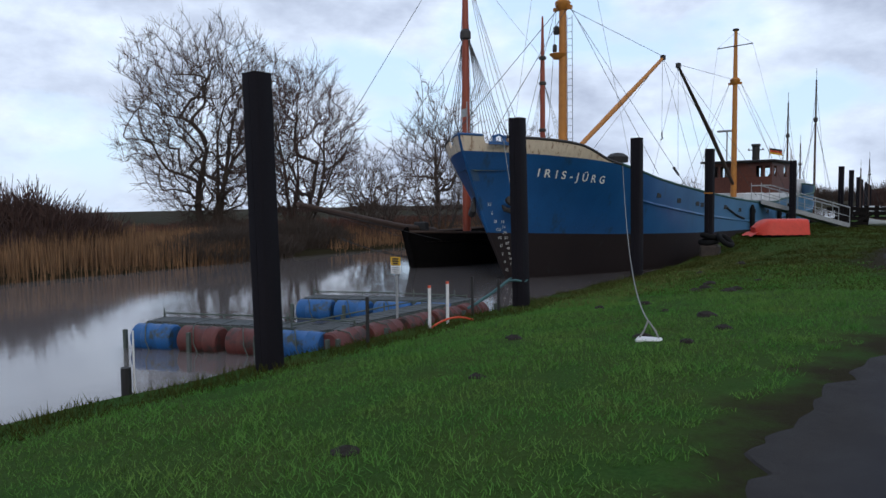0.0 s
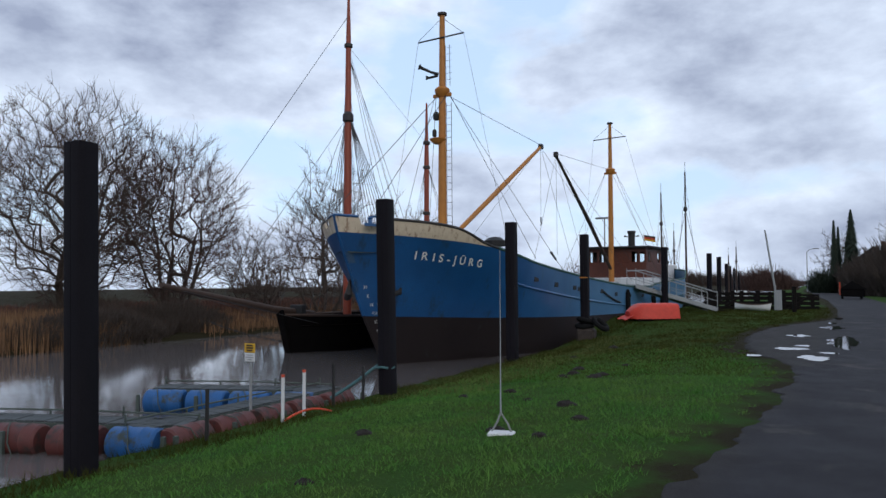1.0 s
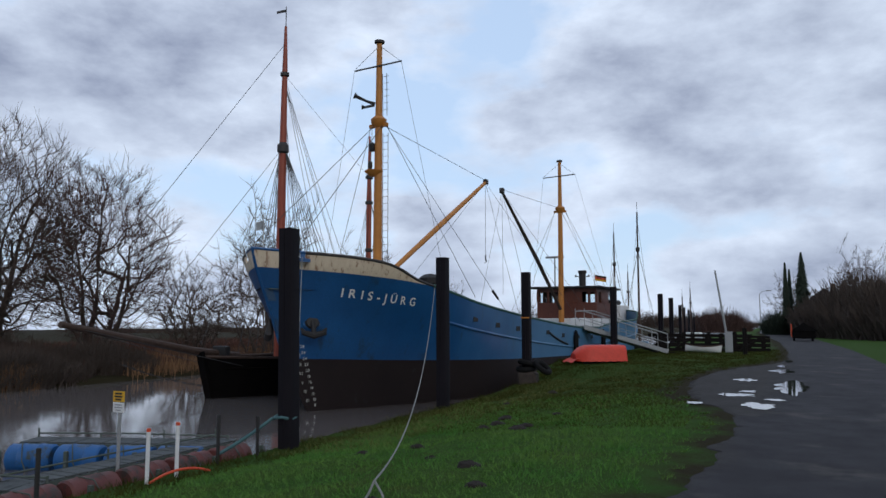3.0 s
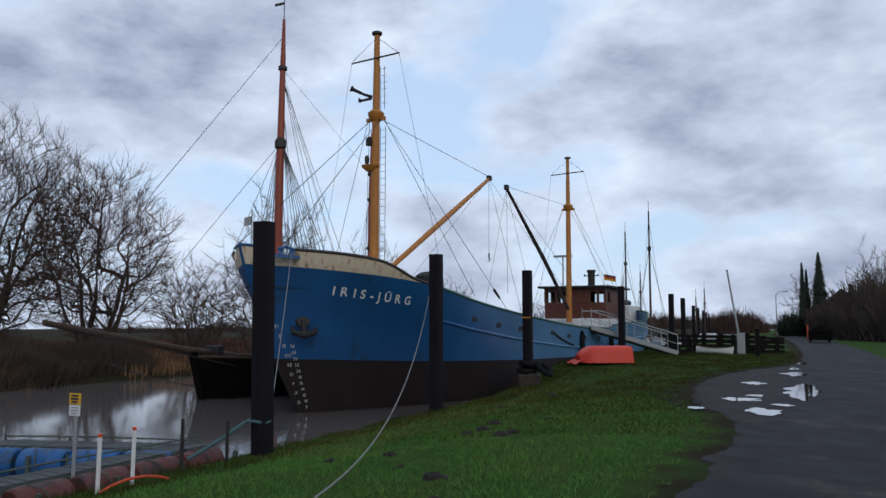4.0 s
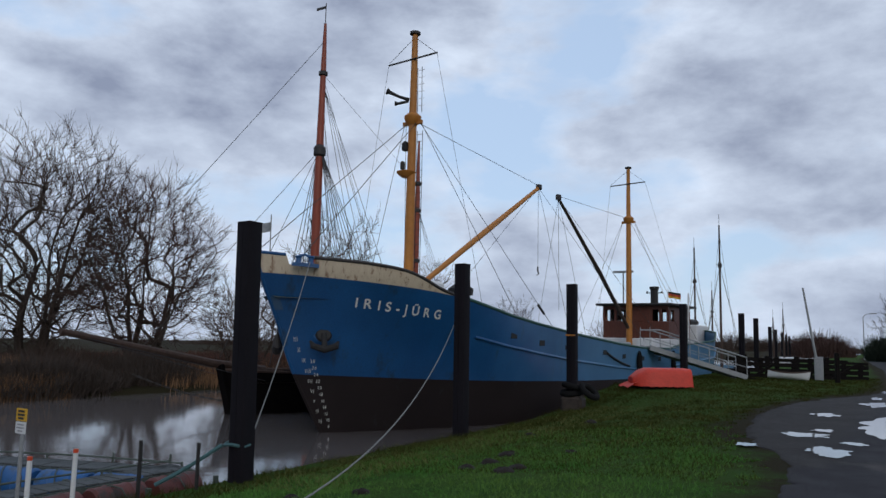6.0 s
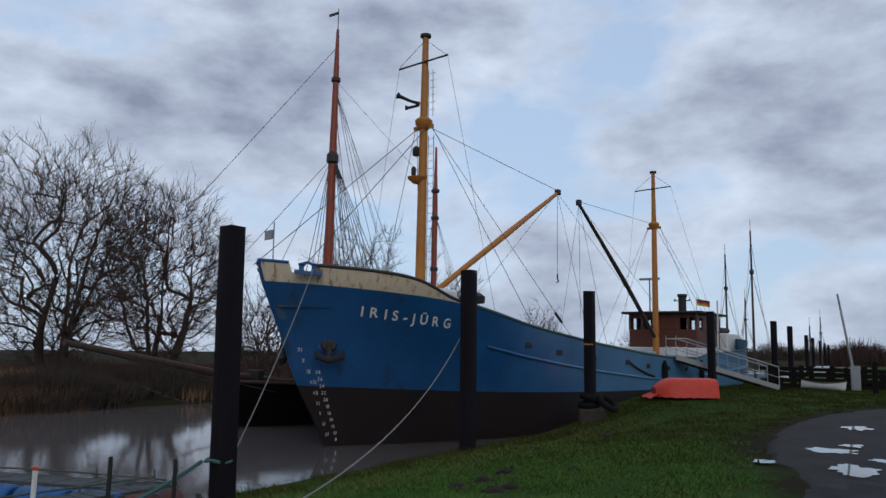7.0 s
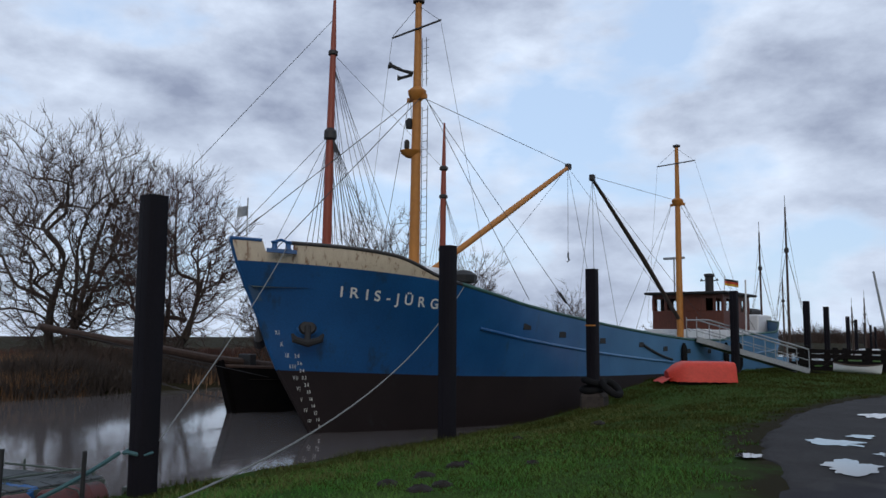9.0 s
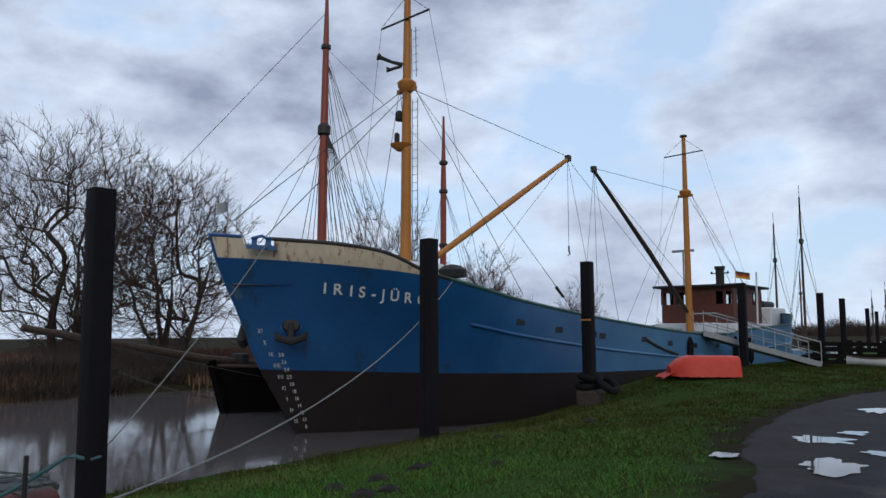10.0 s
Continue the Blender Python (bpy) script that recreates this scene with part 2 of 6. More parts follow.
M = dict(
    blue=material("blue_ship_paint", (0.008, 0.072, 0.212), (0.011, 0.088, 0.245), 1.2, 0.3, bump=0.08, fine=25, third=(0.016, 0.056, 0.125), third_scale=1.3, third_at=0.57, streak=(1, 1, 0.35)),
    boot=material("brown_black_antifouling", (0.016, 0.0115, 0.0125), (0.026, 0.018, 0.018), 1.0, 0.6, spec=0.3, bump=0.12, fine=30, third=(0.03, 0.03, 0.032), streak=(1, 1, 0.4)),
    cream=material("weathered_cream_paint", (0.70, 0.60, 0.46), (0.58, 0.47, 0.34), 3.0, 0.55, third=(0.25, 0.13, 0.075), third_scale=3.0, third_at=0.54, streak=(2.2, 2.2, 0.3)),
    white=material("white_paint", (0.75, 0.76, 0.78), (0.62, 0.62, 0.62), 4.0, 0.45, bump=0.05),
    letter=material("white_letter_paint", (0.8, 0.8, 0.78), (0.66, 0.66, 0.62), 8.0, 0.5, bump=0.03),
    ochre=material("ochre_mast_paint", (0.50, 0.20, 0.032), (0.38, 0.14, 0.022), 5.0, 0.45, bump=0.06, third=(0.2, 0.08, 0.03), third_scale=3.0, third_at=0.66),
    redmast=material("varnished_red_spar", (0.34, 0.062, 0.026), (0.20, 0.036, 0.018), 6.0, 0.4, streak=(3, 3, 0.3)),
    wood=material("red_brown_wheelhouse_wood", (0.14, 0.040, 0.020), (0.075, 0.021, 0.013), 7.0, 0.4, streak=(2, 2, 0.4)),
    brownwood=material("grey_brown_spar_wood", (0.075, 0.043, 0.03), (0.04, 0.024, 0.018), 7.0, 0.7),
    black=material("black_paint", (0.012, 0.012, 0.013), (0.022, 0.02, 0.02), 3.0, 0.6),
    tar=material("tarred_black_hull", (0.004, 0.004, 0.0045), (0.008, 0.007, 0.007), 2.0, 0.85, bump=0.1, fine=18, spec=0.05),
    pile=material("dark_coated_steel_pile", (0.0075, 0.0065, 0.0095), (0.013, 0.011, 0.0145), 2.5, 0.6, bump=0.12, fine=40, third=(0.018, 0.012, 0.010), third_scale=2.0, third_at=0.64, streak=(1, 1, 0.25), spec=0.12),
    wire=material("dark_rigging_wire", (0.03, 0.03, 0.034), (0.05, 0.05, 0.052), 20.0, 0.6, bump=0),
    rope=material("pale_mooring_rope", (0.27, 0.27, 0.26), (0.17, 0.18, 0.17), 30.0, 0.85, bump=0.3, fine=120),
    teal=material("faded_green_rope", (0.07, 0.16, 0.17), (0.05, 0.11, 0.12), 30.0, 0.85, bump=0.3, fine=120),
    steel=material("galvanised_steel", (0.42, 0.43, 0.44), (0.28, 0.29, 0.30), 12.0, 0.5, metal=0.5, bump=0.05),
    darksteel=material("dark_steel", (0.035, 0.036, 0.04), (0.06, 0.05, 0.045), 9.0, 0.55, metal=0.3),
    greensteel=material("mossy_galvanised_steel", (0.10, 0.12, 0.11), (0.055, 0.075, 0.06), 9.0, 0.7, metal=0.2, bump=0.2),
    grate=material("weathered_grey_deck_boards", (0.085, 0.095, 0.10), (0.048, 0.055, 0.055), 5.0, 0.75, third=(0.05, 0.07, 0.04), third_scale=3.0),
    bluebarrel=material("blue_plastic_barrel", (0.010, 0.11, 0.34), (0.014, 0.075, 0.2), 3.0, 0.45, third=(0.035, 0.05, 0.05), third_scale=2.5, third_at=0.54),
    redbarrel=material("red_brown_plastic_barrel", (0.13, 0.032, 0.026), (0.075, 0.022, 0.02), 3.0, 0.55, third=(0.035, 0.025, 0.022), third_scale=2.5, third_at=0.52),
    orange=material("orange_red_tarpaulin", (0.66, 0.05, 0.024), (0.52, 0.04, 0.02), 5.0, 0.5, bump=0.2, fine=14),
    deck=material("ship_deck_paint", (0.09, 0.13, 0.12), (0.06, 0.08, 0.075), 5.0, 0.8),
    lightblue=material("pale_blue_ship_paint", (0.12, 0.27, 0.42), (0.10, 0.22, 0.36), 2.0, 0.45, bump=0.05, streak=(1, 1, 0.4)),
    greenrail=material("green_cap_rail", (0.04, 0.12, 0.10), (0.03, 0.08, 0.07), 6.0, 0.6),
    concrete=material("stained_concrete", (0.065, 0.050, 0.042), (0.036, 0.028, 0.024), 5.0, 0.9, bump=0.4, fine=30),
    rubber=material("black_rubber", (0.008, 0.008, 0.009), (0.014, 0.014, 0.014), 8.0, 0.9, spec=0.15),
    sign_y=material("yellow_sign_face", (0.70, 0.40, 0.02), (0.62, 0.35, 0.02), 8.0, 0.5, bump=0),
    redtip=material("red_orange_paint", (0.65, 0.07, 0.02), (0.5, 0.06, 0.02), 8.0, 0.5, bump=0),
    crest=material("faded_crest_paint", (0.055, 0.10, 0.165), (0.025, 0.085, 0.19), 9.0, 0.6),
    glass_dark=material("dark_window_glass", (0.02, 0.024, 0.028), (0.03, 0.034, 0.04), 3.0, 0.05, bump=0, rough2=0.08),
    bark=material("willow_bark", (0.075, 0.055, 0.043), (0.04, 0.03, 0.025), 8.0, 0.9, bump=0.5, fine=30),
    twig=material("bare_twigs", (0.085, 0.058, 0.045), (0.05, 0.034, 0.028), 2.0, 0.9, bump=0),
    redtwig=material("reddish_bare_twigs", (0.085, 0.045, 0.036), (0.05, 0.028, 0.024), 2.0, 0.9, bump=0),
    reed=material("dry_reed", (0.26, 0.145, 0.07), (0.15, 0.08, 0.042), 0.7, 0.9, bump=0, island=0.4),
    reedhead=material("brown_reed_plumes", (0.13, 0.06, 0.042), (0.09, 0.042, 0.032), 0.8, 0.95, bump=0, island=0.35),
    grass=material("grass_blades", (0.070, 0.200, 0.040), (0.110, 0.205, 0.046), 0.6, 0.9, bump=0, island=0.14, spec=0.04, spread=0.3, third=(0.12, 0.15, 0.05), third_scale=0.45, third_at=0.62),
    # olive trodden grass; dimmer light of the far stretch is darkened into its colour
    dullgrass=material("dimmed_trodden_grass_blades", (0.027, 0.043, 0.007), (0.058, 0.050, 0.015), 0.7, 0.9, bump=0, island=0.25, spec=0.03),
    straw=material("bleached_grass_blades", (0.15, 0.155, 0.055), (0.095, 0.115, 0.036), 0.9, 0.9, bump=0, island=0.25, spec=0.03),
    needle=material("dark_conifer_needles", (0.014, 0.024, 0.014), (0.02, 0.03, 0.018), 3.0, 0.9, bump=0),
    soil=material("molehill_soil", (0.022, 0.016, 0.012), (0.014, 0.010, 0.008), 9.0, 0.95, bump=0.8, fine=40),
    thatch=material("dark_roof_covering", (0.022, 0.018, 0.016), (0.015, 0.013, 0.012), 4.0, 0.95, bump=0.4),
    brick=material("far_brick_wall", (0.12, 0.075, 0.055), (0.09, 0.055, 0.04), 6.0, 0.9),
    planks=material("dark_wet_timber", (0.012, 0.010, 0.009), (0.007, 0.006, 0.006), 5.0, 0.8, spec=0.12, bump=0.4, streak=(1, 1, 4)),
)


def ground_material():
    """Grass sheet with bare earth where the attribute 'soil' is high and duller grass in patches."""
    m = bpy.data.materials.new("grass_and_earth")
    m.use_nodes = True
    t = m.node_tree
    b = t.nodes["Principled BSDF"]
    b.inputs["Roughness"].default_value = 0.9
    b.inputs["Specular IOR Level"].default_value = 0.03
    co = node(t, "ShaderNodeTexCoord")
    n1 = node(t, "ShaderNodeTexNoise", Scale=0.9, Detail=8.0, Roughness=0.65)
    n2 = node(t, "ShaderNodeTexNoise", Scale=22.0, Detail=5.0, Roughness=0.7)
    for n in (n1, n2):
        t.links.new(co.outputs["Object"], n.inputs["Vector"])
    r = node(t, "ShaderNodeValToRGB")
    e = r.color_ramp.elements
    e[0].position, e[1].position = 0.3, 0.7
    e[0].color, e[1].color = (0.031, 0.080, 0.017, 1), (0.052, 0.080, 0.020, 1)
    t.links.new(n1.outputs["Fac"], r.inputs[0])
    g = node(t, "ShaderNodeMix")
    g.data_type, g.blend_type = "RGBA", "OVERLAY"
    g.inputs[0].default_value = 0.7
    t.links.new(r.outputs[0], g.inputs[6])
    t.links.new(n2.outputs["Fac"], g.inputs[7])
    at = node(t, "ShaderNodeAttribute")
    at.attribute_name = "soil"
    add = node(t, "ShaderNodeMath")
    add.operation = "ADD"
    t.links.new(at.outputs["Fac"], add.inputs[0])
    t.links.new(n1.outputs["Fac"], add.inputs[1])
    sr = node(t, "ShaderNodeValToRGB")
    sr.color_ramp.elements[0].position, sr.color_ramp.elements[1].position = 0.75, 1.0
    t.links.new(add.outputs[0], sr.inputs[0])
    mud = node(t, "ShaderNodeMix")
    mud.data_type = "RGBA"
    mud.inputs[6].default_value, mud.inputs[7].default_value = (0.040, 0.036, 0.018, 1), (0.022, 0.018, 0.012, 1)
    t.links.new(n2.outputs["Fac"], mud.inputs[0])
    x = node(t, "ShaderNodeMix")
    x.data_type = "RGBA"
    t.links.new(sr.outputs[0], x.inputs[0])
    t.links.new(g.outputs[2], x.inputs[6])
    t.links.new(mud.outputs[2], x.inputs[7])
    t.links.new(x.outputs[2], b.inputs["Base Color"])
    bp = node(t, "ShaderNodeBump", Strength=0.8, Distance=0.05)
    t.links.new(n2.outputs["Fac"], bp.inputs["Height"])
    t.links.new(bp.outputs[0], b.inputs["Normal"])
    return m


def water_material(name, colour, wave, strength, distance, rough=0.04):
    m = bpy.data.materials.new(name)
    m.use_nodes = True
    t = m.node_tree
    b = t.nodes["Principled BSDF"]
    b.inputs["Base Color"].default_value = (*colour, 1)
    b.inputs["Roughness"].default_value = rough
    b.inputs["IOR"].default_value = 1.45
    b.inputs["Specular IOR Level"].default_value = 0.9
    co = node(t, "ShaderNodeTexCoord")
    n1 = node(t, "ShaderNodeTexNoise", Scale=wave, Detail=3.0, Roughness=0.5, Distortion=0.4)
    t.links.new(co.outputs["Object"], n1.inputs["Vector"])
    bp = node(t, "ShaderNodeBump", Strength=strength, Distance=distance)
    t.links.new(n1.outputs["Fac"], bp.inputs["Height"])
    t.links.new(bp.outputs[0], b.inputs["Normal"])
    return m


def paler_aft(m, colour, y0, y1):
    """Blends the paint over to a paler blue towards the stern, with an uneven edge."""
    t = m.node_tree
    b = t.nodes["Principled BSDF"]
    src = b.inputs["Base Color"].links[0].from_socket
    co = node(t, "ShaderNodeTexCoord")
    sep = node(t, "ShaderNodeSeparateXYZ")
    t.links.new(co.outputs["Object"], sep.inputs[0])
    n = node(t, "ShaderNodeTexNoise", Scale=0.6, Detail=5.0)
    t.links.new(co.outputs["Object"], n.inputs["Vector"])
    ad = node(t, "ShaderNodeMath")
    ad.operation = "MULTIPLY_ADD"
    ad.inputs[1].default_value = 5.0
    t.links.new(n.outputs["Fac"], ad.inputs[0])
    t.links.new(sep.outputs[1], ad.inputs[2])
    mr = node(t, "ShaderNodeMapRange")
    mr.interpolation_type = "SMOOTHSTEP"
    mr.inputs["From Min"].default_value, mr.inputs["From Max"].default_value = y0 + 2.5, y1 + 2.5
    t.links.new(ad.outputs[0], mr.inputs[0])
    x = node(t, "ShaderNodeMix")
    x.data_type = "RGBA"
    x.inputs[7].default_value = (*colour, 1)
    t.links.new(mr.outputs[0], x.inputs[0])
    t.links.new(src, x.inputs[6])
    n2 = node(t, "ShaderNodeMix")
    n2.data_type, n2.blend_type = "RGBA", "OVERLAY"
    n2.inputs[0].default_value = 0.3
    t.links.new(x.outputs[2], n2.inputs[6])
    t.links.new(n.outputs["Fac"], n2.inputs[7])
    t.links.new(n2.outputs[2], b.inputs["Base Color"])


paler_aft(M["blue"], (0.075, 0.195, 0.35), 5.0, 18.0)
M["ground"] = ground_material()
M["pane"] = bpy.data.materials.new("clear_glass")
M["pane"].use_nodes = True
p_ = M["pane"].node_tree.nodes["Principled BSDF"]
p_.inputs["Transmission Weight"].default_value, p_.inputs["Roughness"].default_value, p_.inputs["IOR"].default_value = 1.0, 0.02, 1.05
p_.inputs["Base Color"].default_value = (0.85, 0.9, 0.92, 1)
M["water"] = water_material("brown_river_water", (0.135, 0.120, 0.117), 2.0, 0.08, 0.03, 0.075)
M["puddle"] = water_material("puddle_water", (0.03, 0.028, 0.026), 3.0, 0.02, 0.005)
M["asphalt"] = material("worn_wet_asphalt", (0.024, 0.0225, 0.027), (0.016, 0.015, 0.0185), 1.1, 0.62, rough2=0.95, spec=0.2, bump=0.5, fine=90, third=(0.062, 0.056, 0.052), third_scale=0.5, third_at=0.56)



def gravel_edge(m, base, second):
    """Lets the attribute 'gravel' turn the asphalt into muddy gravel."""
    t = m.node_tree
    b = t.nodes["Principled BSDF"]
    src = b.inputs["Base Color"].links[0].from_socket
    at = node(t, "ShaderNodeAttribute")
    at.attribute_name = "gravel"
    co = node(t, "ShaderNodeTexCoord")
    n = node(t, "ShaderNodeTexNoise", Scale=7.0, Detail=8.0, Roughness=0.7)
    t.links.new(co.outputs["Object"], n.inputs["Vector"])
    c = node(t, "ShaderNodeMix")
    c.data_type = "RGBA"
    c.inputs[6].default_value, c.inputs[7].default_value = (*base, 1), (*second, 1)
    t.links.new(n.outputs["Fac"], c.inputs[0])
    x = node(t, "ShaderNodeMix")
    x.data_type = "RGBA"
    t.links.new(at.outputs["Fac"], x.inputs[0])
    t.links.new(src, x.inputs[6])
    t.links.new(c.outputs[2], x.inputs[7])
    t.links.new(x.outputs[2], b.inputs["Base Color"])


gravel_edge(M["asphalt"], (0.012, 0.010, 0.0095), (0.034, 0.029, 0.027))


# ---- mesh helpers ----
class Geo:
    """Collects vertices and faces for one mesh."""

    def __init__(self):
        self.v, self.f = [], []

    def add(self, verts, faces):
        k = len(self.v)
        self.v.extend(verts)
        self.f.extend([tuple(i + k for i in f) for f in faces])
        return self

    def box(self, x0, x1, y0, y1, z0, z1, bevel=0.0):
        if bevel <= 0:
            p = [(x, y, z) for z in (z0, z1) for y in (y0, y1) for x in (x0, x1)]
            return self.add(p, [(0, 2, 3, 1), (4, 5, 7, 6), (0, 1, 5, 4), (2, 6, 7, 3), (0, 4, 6, 2), (1, 3, 7, 5)])
        b = min(bevel, (x1 - x0) / 2.01, (y1 - y0) / 2.01, (z1 - z0) / 2.01)
        p = []
        for z, i in ((z0, b), (z0 + b, 0), (z1 - b, 0), (z1, b)):
            for x, y in ((x0 + b, y0 + i), (x1 - b, y0 + i), (x1 - i, y0 + b), (x1 - i, y1 - b), (x1 - b, y1 - i), (x0 + b, y1 - i), (x0 + i, y1 - b), (x0 + i, y0 + b)):
                p.append((x, y, z))
        f = [tuple(range(7, -1, -1)), tuple(range(24, 32))]
        for r in range(3):
            f += [(r * 8 + i, r * 8 + (i + 1) % 8, r * 8 + 8 + (i + 1) % 8, r * 8 + 8 + i) for i in range(8)]
        return self.add(p, f)

    def tube(self, pts, radii, n=6, cap=True):
        pts = [Vector(p) for p in pts]
        if not isinstance(radii, (list, tuple)):
            radii = [radii] * len(pts)
        v, f, up = [], [], Vector((0, 0, 1))
        for i, p in enumerate(pts):
            d = (pts[min(i + 1, len(pts) - 1)] - pts[max(i - 1, 0)])
            d = d.normalized() if d.length > 1e-9 else up
            side = d.cross(up if abs(d.z) < 0.95 else Vector((1, 0, 0))).normalized()
            other = side.cross(d)
            for j in range(n):
                a = 2 * math.pi * j / n
                v.append(tuple(p + (side * math.cos(a) + other * math.sin(a)) * radii[i]))
        for i in range(len(pts) - 1):
            f += [(i * n + j, i * n + (j + 1) % n, i * n + n + (j + 1) % n, i * n + n + j) for j in range(n)]
        if cap:
            f += [tuple(range(n - 1, -1, -1)), tuple(range(len(v) - n, len(v)))]
        return self.add(v, f)

    def lathe(self, profile, n=16, centre=(0, 0, 0), axis="z"):
        v, f = [], []
        for r, h in profile:
            for j in range(n):
                a = 2 * math.pi * j / n
                p = (r * math.cos(a), r * math.sin(a), h)
                if axis == "x":
                    p = (h, p[0], p[1])
                elif axis == "y":
                    p = (p[0], h, p[1])
                v.append((p[0] + centre[0], p[1] + centre[1], p[2] + centre[2]))
        for i in range(len(profile) - 1):
            f += [(i * n + j, i * n + (j + 1) % n, i * n + n + (j + 1) % n, i * n + n + j) for j in range(n)]
        f += [tuple(range(n - 1, -1, -1)), tuple(range(len(v) - n, len(v)))]
        return self.add(v, f)

    def beam(self, a, b, w, h):
        """A bar of rectangular section from a to b."""
        a, b = Vector(a), Vector(b)
        d = (b - a).normalized()
        side = d.cross(Vector((0, 0, 1)) if abs(d.z) < 0.95 else Vector((1, 0, 0))).normalized() * (w / 2)
        up = side.cross(d).normalized() * (h / 2)
        p = [tuple(q + s * side + u * up) for q in (a, b) for s, u in ((-1, -1), (1, -1), (1, 1), (-1, 1))]
        return self.add(p, [(0, 3, 2, 1), (4, 5, 6, 7), (0, 1, 5, 4), (1, 2, 6, 5), (2, 3, 7, 6), (3, 0, 4, 7)])

    def grid(self, rows, close=False):
        n = len(rows[0])
        v = [p for row in rows for p in row]
        m = n if close else n - 1
        return self.add(v, [(i * n + j, i * n + (j + 1) % n, (i + 1) * n + (j + 1) % n, (i + 1) * n + j) for i in range(len(rows) - 1) for j in range(m)])

    def mesh(self, name, mat, smooth=True, angle=35):
        me = bpy.data.meshes.new(name)
        me.from_pydata(self.v, [], self.f)
        me.materials.append(mat)
        me.validate()
        if smooth:
            me.shade_smooth()
            me.set_sharp_from_angle(angle=radians(angle))
        return me


def part(name, g, mat, parent, label="", smooth=True):
    ob = new(name, g.mesh(name, mat, smooth) if isinstance(g, Geo) else g)
    ob.parent = parent
    if label:
        ob["label"] = label
    return ob


def thing(name, m, label, category, group="", kind=""):
    ob = new(name)
    ob.matrix_world = m
    ob.empty_display_size = 0.2
    return tagged(ob, label, category, group, kind)


def solid(name, g, mat, m, label, category, group="", kind="", smooth=True):
    ob = new(name, g.mesh(name, mat, smooth))
    ob.matrix_world = m
    return tagged(ob, label, category, group, kind)


def lerp_table(table, x):
    """Smoothly interpolated value from a short table of (x, value)."""
    if x <= table[0][0]:
        return table[0][1]
    for (x0, y0), (x1, y1) in zip(table, table[1:]):
        if x <= x1:
            return y0 + (y1 - y0) * (x - x0) / (x1 - x0)
    return table[-1][1]


def sag(a, b, drop, n=14):
    """Points of a hanging line from a to b with a given sag in the middle."""
    a, b = Vector(a), Vector(b)
    return [tuple(a.lerp(b, i / n) - Vector((0, 0, drop * 4 * (i / n) * (1 - i / n)))) for i in range(n + 1)]


ship = pose(-8.53, 24.8, 0, 0, 0, SHIP_YAW)      # x to port, y aft from the stem head
bank = pose(-6.33, 10.4, 0, 0, 0, BANK_YAW)      # x landward from the pile line, y along the bank
BANK_INV = bank.inverted()


def on_bank(s, a, z=0.0):
    return bank @ Vector((s, a, z))


# ---- ground ----
ROAD_LEFT = [(-60, 7.6), (0, 7.6), (3.4, 8.05), (8.6, 8.25), (10.4, 8.15), (11.6, 7.85), (12.4, 7.5), (14.6, 6.94), (17, 6.6), (19.7, 6.5), (23.5, 6.7), (26.4, 7.3), (30.5, 8.6), (34.7, 9.05), (45, 9.05), (51, 8.9), (69, 8.3), (93, 6.9), (150, 4.0)]
ROAD_RIGHT = [(-60, 12.8), (0, 12.8), (50, 12.7), (75, 11.9), (150, 9.5)]
LIP = [(-60, -0.75), (15, -0.76), (18, -0.76), (21, -0.68), (23, -0.52), (25, -0.25), (27.5, 0.0), (32, 0.1), (40, 0.0), (60, -0.1), (200, -0.1)]


def ground_z(s, a):
    lip = lerp_table(LIP, a)
    if s >= -0.35:
        k = min(1, max(0, (7.5 - s) / 7.5))
        z = lip * (k ** 1.35)
        z += (noise.noise(Vector((s * 0.5, a * 0.5, 3))) * 0.06 + noise.noise(Vector((s * 1.7, a * 1.7, 8))) * 0.025) * min(1, k * 6)
        return z
    if s > -1.2:
        return lip + (-2.2 - lip) * (-0.35 - s) / 0.85
    if s > -20.0:
        return -3.0
    if s > -20.8:
        return -3.0 + 2.0 * (-20.0 - s) / 0.8
    return -1.0 + min(0.75, (-20.8 - s) * 0.14) - 0.012 * max(0, -29 - s) + noise.noise(Vector((s * 0.2, a * 0.2, 1))) * 0.12


def axis_steps(stops):
    out = []
    for (x0, step), (x1, _) in zip(stops, stops[1:]):
        n = max(1, round((x1 - x0) / step))
        out += [x0 + (x1 - x0) * i / n for i in range(n)]
    return out + [stops[-1][0]]


S_STEPS = axis_steps([(-3000, 500), (-500, 90), (-50, 4), (-23, 0.4), (-19.8, 3), (-1.5, 0.17), (0, 0.25), (9, 0.5), (16, 3), (60, 40), (500, 500), (3000, 1)])
A_STEPS = axis_steps([(-3000, 500), (-500, 60), (-20, 1.0), (-8, 0.4), (32, 0.8), (60, 4), (120, 20), (500, 500), (4000, 1)])
g = Geo()
g.grid([[(s, a, ground_z(s, a)) for s in S_STEPS] for a in A_STEPS])
g.f = [f[::-1] for f in g.f]
ground = solid("ground", g, M["ground"], bank, "short green grass bank with bare muddy patches beside the road", "ground", kind="structure")
attr = ground.data.attributes.new("soil", "FLOAT", "POINT")
soil = []
for s, a, z in g.v:
    left = lerp_table(ROAD_LEFT, a)
    d = left - s
    v = 0.0
    if -0.5 < d < 1.4:
        v = 0.5 * (1 - max(0, d) / 1.4)
    if s < -0.3:
        v = 0.35
    if s > 2.5 and a > 9 and d > 0:
        v += 0.2 * min(1, (a - 9) / 6) * min(1, (s - 2.5) / 2)
    if s < -19:
        v = 0.9
    soil.append(v)
attr.data.foreach_set("value", soil)

